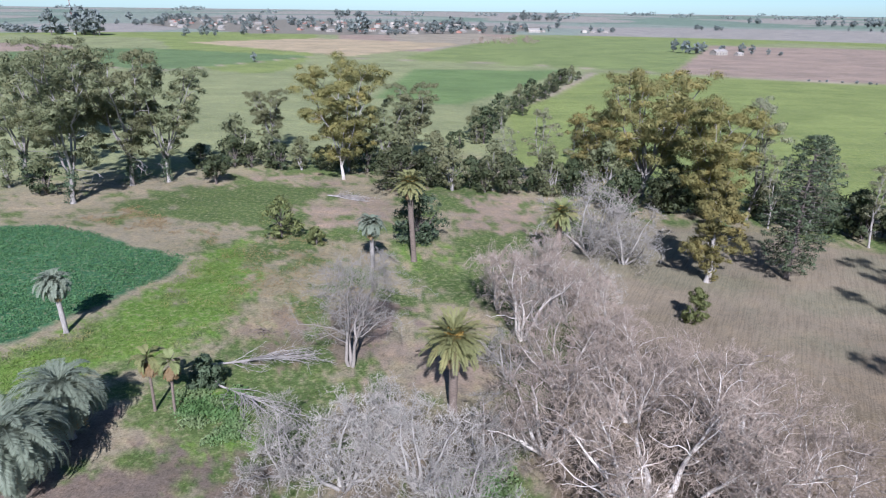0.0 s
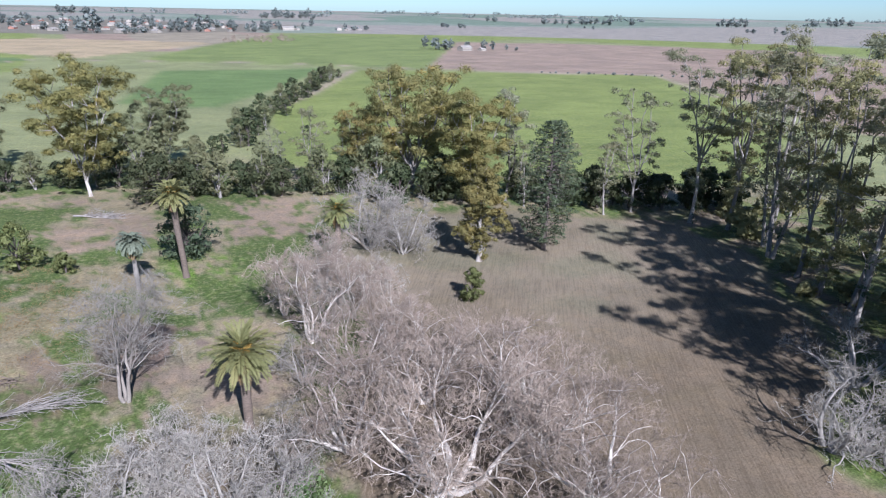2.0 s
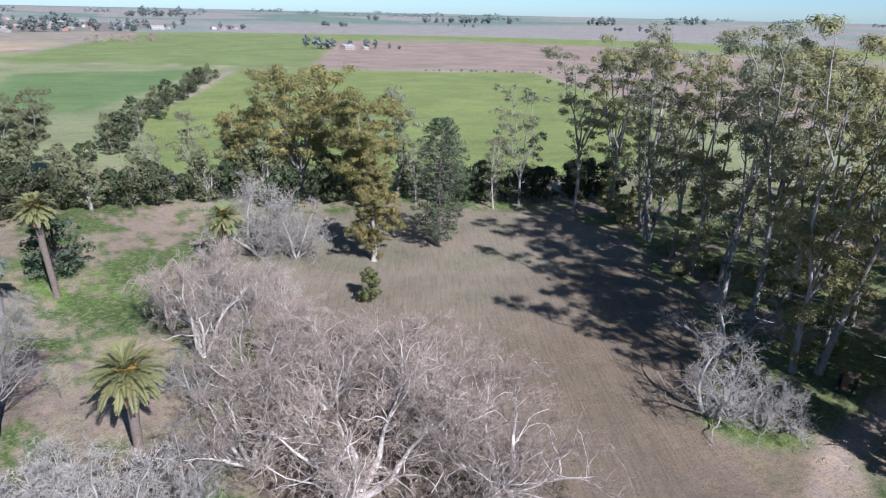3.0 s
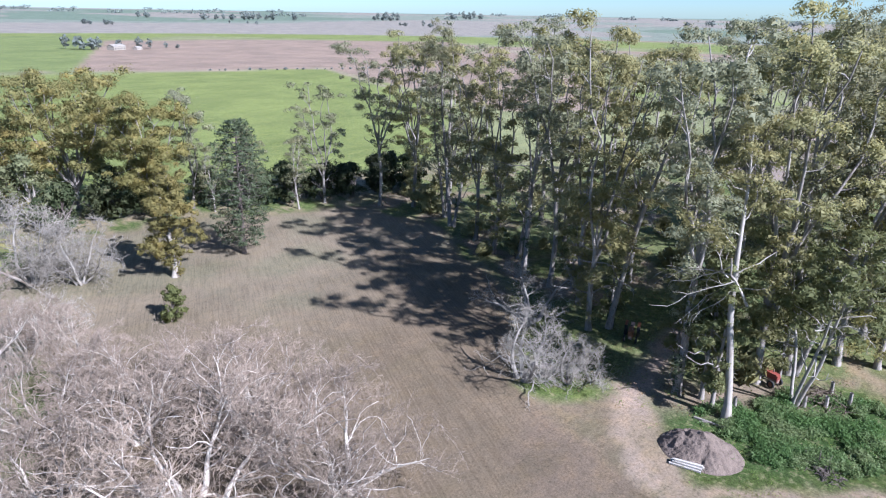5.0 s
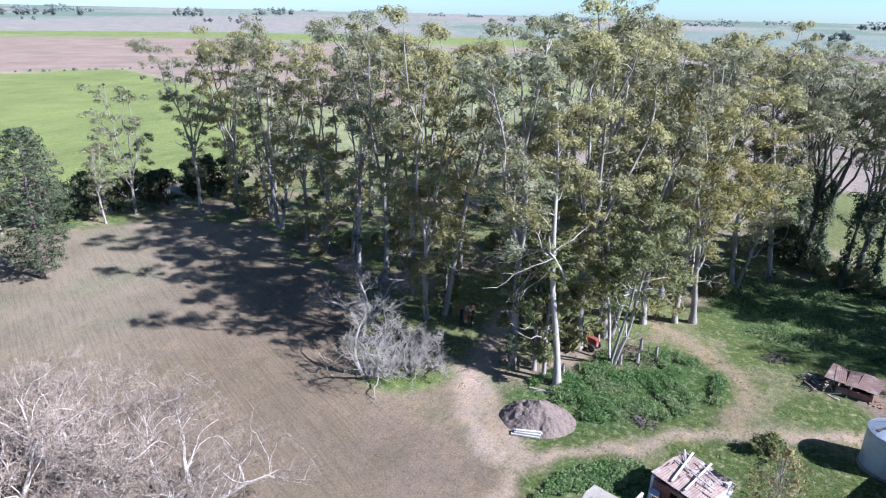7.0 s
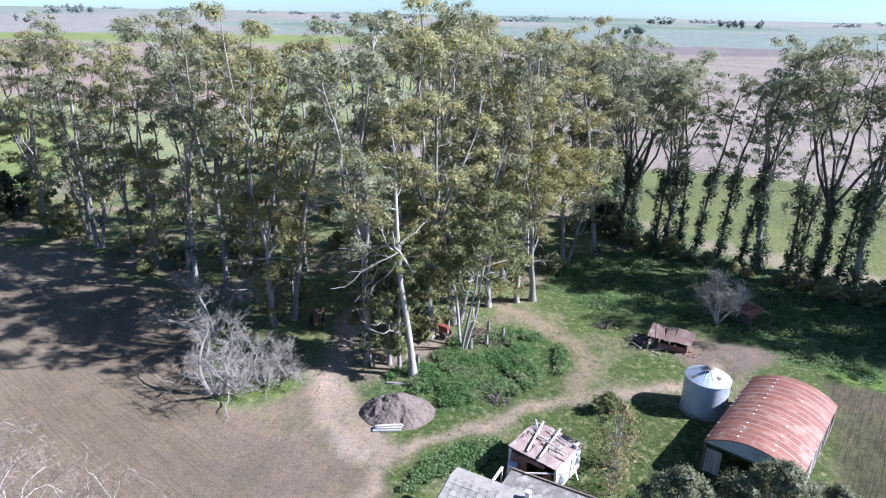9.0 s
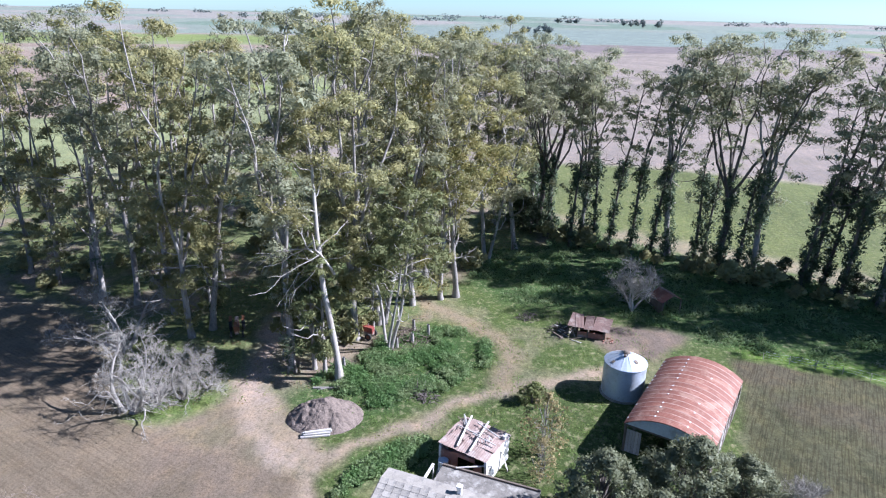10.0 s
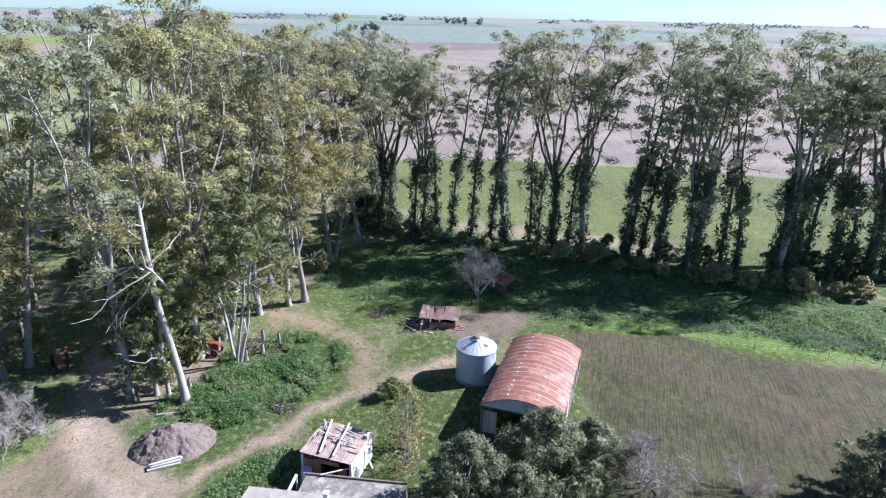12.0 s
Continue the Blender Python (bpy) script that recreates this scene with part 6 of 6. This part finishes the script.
def fence():
    root = thing("wire_fence", "wire fence with thin wooden posts along the field", "fence")
    line = [(66.5, -32), (64.2, -39.5), (60.3, -46.2), (57.0, -53.0), (53.0, -60.0), (48, -69)]
    spots, r = [], random.Random(2)
    for (ax, ay), (bx, by) in zip(line, line[1:]):
        n = max(1, round(math.hypot(bx - ax, by - ay) / 2.6))
        spots += [(ax + (bx - ax) * k / n, ay + (by - ay) * k / n) for k in range(n)]
    for x, y in spots:
        piece("post", beam((x, y, -0.2), (x + r.uniform(-0.06, 0.06), y + r.uniform(-0.06, 0.06), r.uniform(0.85, 1.1)), 0.06), DEADWOOD, root)
    for z in (0.4, 0.7, 1.0):
        pts = np.array([(x, y, z) for x, y in spots])
        quads("wire", *tube(pts, np.full(len(pts), 0.008), 3), ZINC, root)


grain_bin()
barrel_shed()
ruined_hut()
water_drum()
slab_house()
lean_to()
red_roof_hut()
soil_heap()
stacked_planks()
brush_heap(55.8, 6.0, 1.5, 1, "heap of dark scrap branches in the weeds", 70, BARK_DARK, 0.5)
brush_heap(70.6, -9.6, 1.7, 7, "dark heap of broken boards beside the shack", 80, BARK_DARK, 0.5)
brush_heap(54.6, 4.9, 1.2, 8, "heap of dark scrap branches in the weeds", 60, BARK_DARK, 0.5)
brush_heap(66.5, 8.5, 3.0, 2, "cut brushwood at the edge of the wood", 120, OLDWOOD, 0.2)
brush_heap(74.0, -6.0, 1.4, 3, "dark rubbish heap in the weeds", 60, BARK_DARK, 0.35)
brush_heap(51.8, 31.0, 2.2, 4, "grey fallen branches below the dead tree", 120, DEADWOOD, 0.5)
brush_heap(-21.1, 67.3, 1.3, 5, "heap of reddish-brown branches on the grass", 70, OLDWOOD, 0.4)
fallen_tree(-24.5, 59.8, 0, 10, 1, "felled tree with pale stripped branches on the grass")
fallen_tree(-23.2, 56.6, -42, 12.5, 2, "felled tree with pale stripped branches on the grass")
fallen_tree(-23.5, 126.0, -15, 8, 3, "pale felled tree on bare earth")
tractor(66.0, 28.6, 200, ORANGE, "derelict orange tractor among the gum trees")
tractor(66.9, 13.9, 250, RED, "derelict red machine in the wood's edge", "old_harvester")
fence()
for p, q, w in (((55.1, 16.6, 0.12), (55.5, 13.2, 0.12), 0.2), ((54.9, 16.0, 0.1), (55.9, 13.6, 0.1), 0.12)):
    tagged(piece("log", beam(p, q, w), DEADWOOD), "pale log lying in the weeds", "log", "logs in the weeds")
for x, y, h in ((67.6, 6.1, 1.6), (59.1, 14.3, 1.5), (66, 7.8, 1.2), (64.5, 9.4, 1.3), (69, 8, 1.4)):
    tagged(piece("stump", tube(np.array(((x, y, -0.2), (x + 0.03, y, h * 0.5), (x, y + 0.04, h))), (0.24, 0.19, 0.17), 8), DEADWOOD), "grey broken tree stump at the wood's edge", "stump", "stumps")

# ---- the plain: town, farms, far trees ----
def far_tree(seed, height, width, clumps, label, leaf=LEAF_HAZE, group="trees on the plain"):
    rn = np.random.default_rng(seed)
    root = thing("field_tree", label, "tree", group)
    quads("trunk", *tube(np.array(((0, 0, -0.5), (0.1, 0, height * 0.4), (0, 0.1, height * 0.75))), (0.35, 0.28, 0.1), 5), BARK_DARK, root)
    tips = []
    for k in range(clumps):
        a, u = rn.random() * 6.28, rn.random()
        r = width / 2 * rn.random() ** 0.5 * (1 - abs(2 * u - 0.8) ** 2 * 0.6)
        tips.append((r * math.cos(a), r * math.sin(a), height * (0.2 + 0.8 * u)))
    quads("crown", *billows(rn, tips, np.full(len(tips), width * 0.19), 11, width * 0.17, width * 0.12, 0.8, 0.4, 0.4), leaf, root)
    return root


def cottage(w, d, h, roof_mat, wall_mat, label):
    root = thing("house", label, "house", "houses of the town")
    piece("wall", joined([box(w, d, h, 0, 0, -0.5), ([(-w / 2, -d / 2, h - 0.5), (-w / 2, d / 2, h - 0.5), (-w / 2, 0, h + d * 0.22), (w / 2, -d / 2, h - 0.5), (w / 2, d / 2, h - 0.5), (w / 2, 0, h + d * 0.22)], [(0, 1, 2), (3, 5, 4)])]), wall_mat, root)
    for s in (-1, 1):
        piece("roof", moved(box(w + 0.8, d * 0.58, 0.15), pose(0, s * d * 0.25, h + d * 0.10 - 0.35, -s * 25)), roof_mat, root)
    for k in range(max(2, int(w / 4))):
        piece("window", box(1.1, 0.08, 1.3, -w / 2 + w * (k + 0.5) / max(2, int(w / 4)), -d / 2 - 0.03, 0.8), RUBBER, root)
    return root


wr = random.Random(17)
FT = "dark leafy tree standing on the open plain"
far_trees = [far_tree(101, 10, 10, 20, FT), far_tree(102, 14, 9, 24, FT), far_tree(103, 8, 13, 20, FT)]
for k, ob in enumerate(far_trees):
    x, y = ((-270, 905), (-300, 850), (20, 1140))[k]
    spot(ob, x, y, 0, 1.0, ground_z(x, y))


def grow(i, x, y, s):
    stamp(far_trees[i], x, y, wr.uniform(0, 360), s, ground_z(x, y) - 0.2)


# the tall clump and the wood at the town's edge
for k in range(9):
    grow(1, -459 + wr.uniform(-34, 34), 847 + wr.uniform(-18, 18), wr.uniform(1.5, 2.2))
for k in range(14):
    grow(2, -640 + 14 * k + wr.uniform(-5, 5), 900 + wr.uniform(-25, 25), wr.uniform(0.9, 1.5))
for x, y, s in ((-305, 846, 0.9), (-322, 838, 1.0), (-290, 850, 0.8), (-124, 1003, 1.9), (-118, 1010, 1.5), (-135, 1000, 1.3), (-16, 1040, 1.7), (-5, 1035, 1.2), (-28, 1050, 1.1), (-132, 461, 0.45), (-250, 930, 0.9), (10, 1143, 1.6), (25, 1143, 1.5), (60, 1080, 0.9), (80, 1090, 0.8), (-80, 960, 0.9), (-70, 958, 0.8)):
    grow(wr.randrange(2), x, y, s)
TOWN = [(-600, 1330), (-280, 985), (-88, 985), (82, 1080), (240, 1480), (-100, 1700), (-700, 1900)]
kinds = [
    cottage(11, 8, 3.2, CONCRETE, SLATE, "white town house with pale roof"),
    cottage(9, 7, 3.4, RUST_ROOF, SLATE, "white town house with red roof"),
    cottage(16, 9, 4.0, CONCRETE, SLATE, "long shed with grey metal roof"),
    cottage(10, 8, 3.0, CONCRETE, BRICK, "brick town house with grey roof"),
]
for k, (x, y) in enumerate(((-180, 1060), (-120, 1110), (20, 1180), (-240, 1120))):
    spot(kinds[k], x, y, wr.uniform(0, 90), 1.0, ground_z(x, y))
n = 0
while n < 95:
    x, y = wr.uniform(-700, 240), wr.uniform(980, 1900)
    if float(edge_distance(TOWN, np.array([x]), np.array([y]))[0]) > 0 and wr.random() < (1500 / y) ** 3:
        stamp(kinds[wr.randrange(4)], x, y, wr.uniform(0, 180), wr.uniform(0.7, 1.1), ground_z(x, y))
        n += 1
n = 0
while n < 170:
    x, y = wr.uniform(-800, 300), wr.uniform(960, 2100)
    if float(edge_distance(TOWN, np.array([x]), np.array([y]))[0]) > -40:
        grow(wr.randrange(3), x, y, wr.uniform(0.6, 1.2))
        n += 1
mast = thing("radio_mast", "thin red and white lattice mast", "mast", x=-462, y=842)
for k in range(6):
    for a in range(3):
        p = [(1.0 - 0.14 * (k + e)) * np.array((math.cos(a * 2.09), math.sin(a * 2.09), 0)) + (0, 0, 7 * (k + e)) for e in (0, 1)]
        piece("leg", beam(p[0], p[1], 0.22), RED if k % 2 else WHITE, mast)
        q = (1.0 - 0.14 * (k + 1)) * np.array((math.cos(a * 2.09 + 2.09), math.sin(a * 2.09 + 2.09), 0)) + (0, 0, 7 * (k + 1))
        piece("brace", beam(p[0], q, 0.12), RED if k % 2 else WHITE, mast)

# lone farm, its trees, and the village fringe
stamp(kinds[2], 245, 603, 25, 0.85, 0, "long white farm building among trees on the plain")
stamp(kinds[0], 262, 600, 25, 0.6, 0)
for x, y, s in ((222, 622, 1.0), (228, 612, 0.9), (217, 640, 0.8), (236, 618, 0.7), (268, 610, 0.7), (276, 606, 0.6), (290, 604, 0.4), (300, 602, 0.35), (254, 618, 0.7)):
    grow(wr.randrange(2), x, y, s)
for x, y, s, i in ((150, 1160, 1.2, 2), (165, 1170, 1.0, 0), (95, 1160, 1.0, 2), (120, 1300, 1.3, 0), (135, 1310, 1.0, 2), (240, 1180, 0.9, 2), (255, 1175, 0.8, 0), (280, 1190, 0.7, 0)):
    stamp(kinds[i], x, y, wr.uniform(0, 180), s, ground_z(x, y))
    grow(wr.randrange(3), x + 14, y + 10, 0.8)
grove = bare_tree(105, 8, 4, 2, 4, 4, 4, 0.15, TWIG, TWIG, 0.14, label="grey leafless tree in a far grove", group="far grove", tip=1.3)
for k in range(22):
    x, y = 30 + 70 * wr.random(), 740 + 60 * wr.random()
    (spot if k == 0 else stamp)(grove, x, y, wr.uniform(0, 360), wr.uniform(0.7, 1.2))
# shrubs along the field road and field edges
for k in range(26):
    u = k / 25
    x, y = 205 + 130 * u, 376 - 70 * u
    grow(2, x + wr.uniform(-2, 2), y + wr.uniform(-2, 2), wr.uniform(0.08, 0.2))
for k in range(16):
    u = k / 15
    grow(0, 330 + 170 * u, 180 - 110 * u + wr.uniform(-5, 5), wr.uniform(0.4, 0.8))
# clumps and tree lines towards the horizon
for az, r, n, s in ((30.4, 2100, 5, 1.5), (33.8, 2200, 7, 1.6), (43.3, 2350, 10, 1.7), (49.8, 3000, 10, 1.9), (24.6, 2350, 4, 1.6), (21.5, 1550, 5, 0.9), (31.7, 1680, 3, 0.8), (68.8, 2500, 6, 1.6), (102.0, 2650, 7, 1.7), (96.1, 2900, 6, 1.7), (101.8, 2400, 6, 1.7), (93.4, 1430, 7, 1.3), (-8, 2600, 14, 1.8), (7, 2300, 16, 1.8), (-22, 1900, 8, 1.4), (46, 1650, 4, 0.9)):
    for k in range(n):
        a, rr = radians(az) + wr.gauss(0, 14 / r * n ** 0.5), r + wr.gauss(0, 25)
        grow(wr.randrange(3), rr * math.sin(a), rr * math.cos(a), s * wr.uniform(0.7, 1.2))
rn = np.random.default_rng(19)
lines = []
for k in range(60):
    az, r = rn.uniform(-42, 138), rn.uniform(2700, 4600)
    for j in range(rn.integers(2, 12)):
        a = radians(az) + j * 20 / r
        x, y = r * math.sin(a), r * math.cos(a)
        tall = rn.uniform(9, 22)
        for h in range(7):
            lines.append((x + rn.normal() * 7, y + rn.normal() * 7, ground_z(x, y) + tall * (0.1 + 0.8 * rn.random())))
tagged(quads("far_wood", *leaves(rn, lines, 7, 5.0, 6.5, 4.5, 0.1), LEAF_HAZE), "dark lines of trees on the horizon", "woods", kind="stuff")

# ---- weeds, grass and litter, too many to count ----
def strewn(name, label, category, polys, n, size, leaf, tall, seed, long, wide, per=8, clumpy=0.0):
    """Low plants on the ground inside the given outlines."""
    rn = np.random.default_rng(seed)
    got = []
    for poly in polys:
        p = np.array(poly)
        lo, hi = p.min(0), p.max(0)
        xy = rn.uniform(lo, hi, (n * 4, 2))
        ok = edge_distance(poly, xy[:, 0], xy[:, 1]) > 4.0 * (layered(xy[:, 0] + 90, xy[:, 1] + 90, 4.0, seed) - 0.45)
        if clumpy:
            ok &= layered(xy[:, 0] + 300, xy[:, 1] + 300, clumpy, seed) > 0.47
        got.append(xy[ok][:n])
    xy = np.concatenate(got)
    c = np.concatenate([xy, rn.uniform(0.05, tall, (len(xy), 1))], 1)
    ob = quads(name, *leaves(rn, c, per, size, long, wide, -0.2, 0.5), leaf)
    return tagged(ob, label, category, kind="stuff")


strewn("weeds", "lush green weeds at the edge of the wood", "weeds", [LUSH_A], 3600, 0.5, LEAF_WEED, 0.6, 1, 0.22, 0.13, 12, 1.8)
strewn("weeds", "rank green weeds in the shade of the windbreak", "weeds", [LUSH_B], 6000, 0.6, LEAF_WEED, 0.4, 2, 0.30, 0.16, 9, 4.0)
strewn("weeds", "green weeds beside the track", "weeds", [LUSH_C], 700, 0.45, LEAF_WEED, 0.5, 3, 0.22, 0.12, 12)
strewn("grass", "bright green grass tufts", "grass", [MEADOW_A], 2600, 0.45, LEAF_GRASS, 0.15, 4, 0.26, 0.07, 6, 4.0)
strewn("grass", "short grass tufts round the farmyard", "grass", [[(50, 20), (71, 6), (78, -10), (68, -26), (52, -24), (40, -8), (40, 8)]], 2600, 0.4, LEAF_GRASS, 0.1, 5, 0.22, 0.05, 5, 3.0)
strewn("crop", "dense dark green crop in rows", "crop", [[(-78, 104), (-65.1, 105), (-43.6, 93.4), (-38.9, 91.2), (-39.2, 84), (-48.2, 65.8), (-62, 56), (-80, 70)]], 7000, 0.5, LEAF_CROP, 0.2, 6, 0.26, 0.15, 6)
strewn("weeds", "green undergrowth below bare trees", "weeds", [[(-27.2, 55.2), (-20.4, 55.4), (-16.3, 46.6), (-22.2, 46.4)], [(-3, 40), (6, 46), (8, 36), (-4, 34)]], 500, 0.5, LEAF_WEED, 0.5, 7, 0.3, 0.17, 12, 2.5)
strewn("dry_grass", "dry straw-coloured grass", "grass", [[(-36, 97), (-26, 104), (-10, 96), (-12, 74), (-26, 66)], [(-66, 110), (-58, 118), (-38, 101), (-34, 95)]], 2200, 0.5, LEAF_DRY, 0.1, 8, 0.3, 0.05, 4, 4.0)
strewn("fallen_leaves", "brown leaf litter and bark under the gum trees", "leaf litter", [WOODS], 3600, 0.8, LEAF_DRY, 0.06, 9, 0.25, 0.09, 5, 3.0)
strewn("grass", "grass in light patches of the wood", "grass", [WOODS], 3000, 0.6, LEAF_GRASS, 0.2, 10, 0.32, 0.08, 5, 5.0)
strewn("grey_scrub", "silvery scrub at the foot of the windbreak", "scrub", [[(64, -44), (68, -44), (58, -66), (54, -64)]], 260, 0.6, LEAF_BUTIA, 0.5, 11, 0.3, 0.08, 16, 5.0)
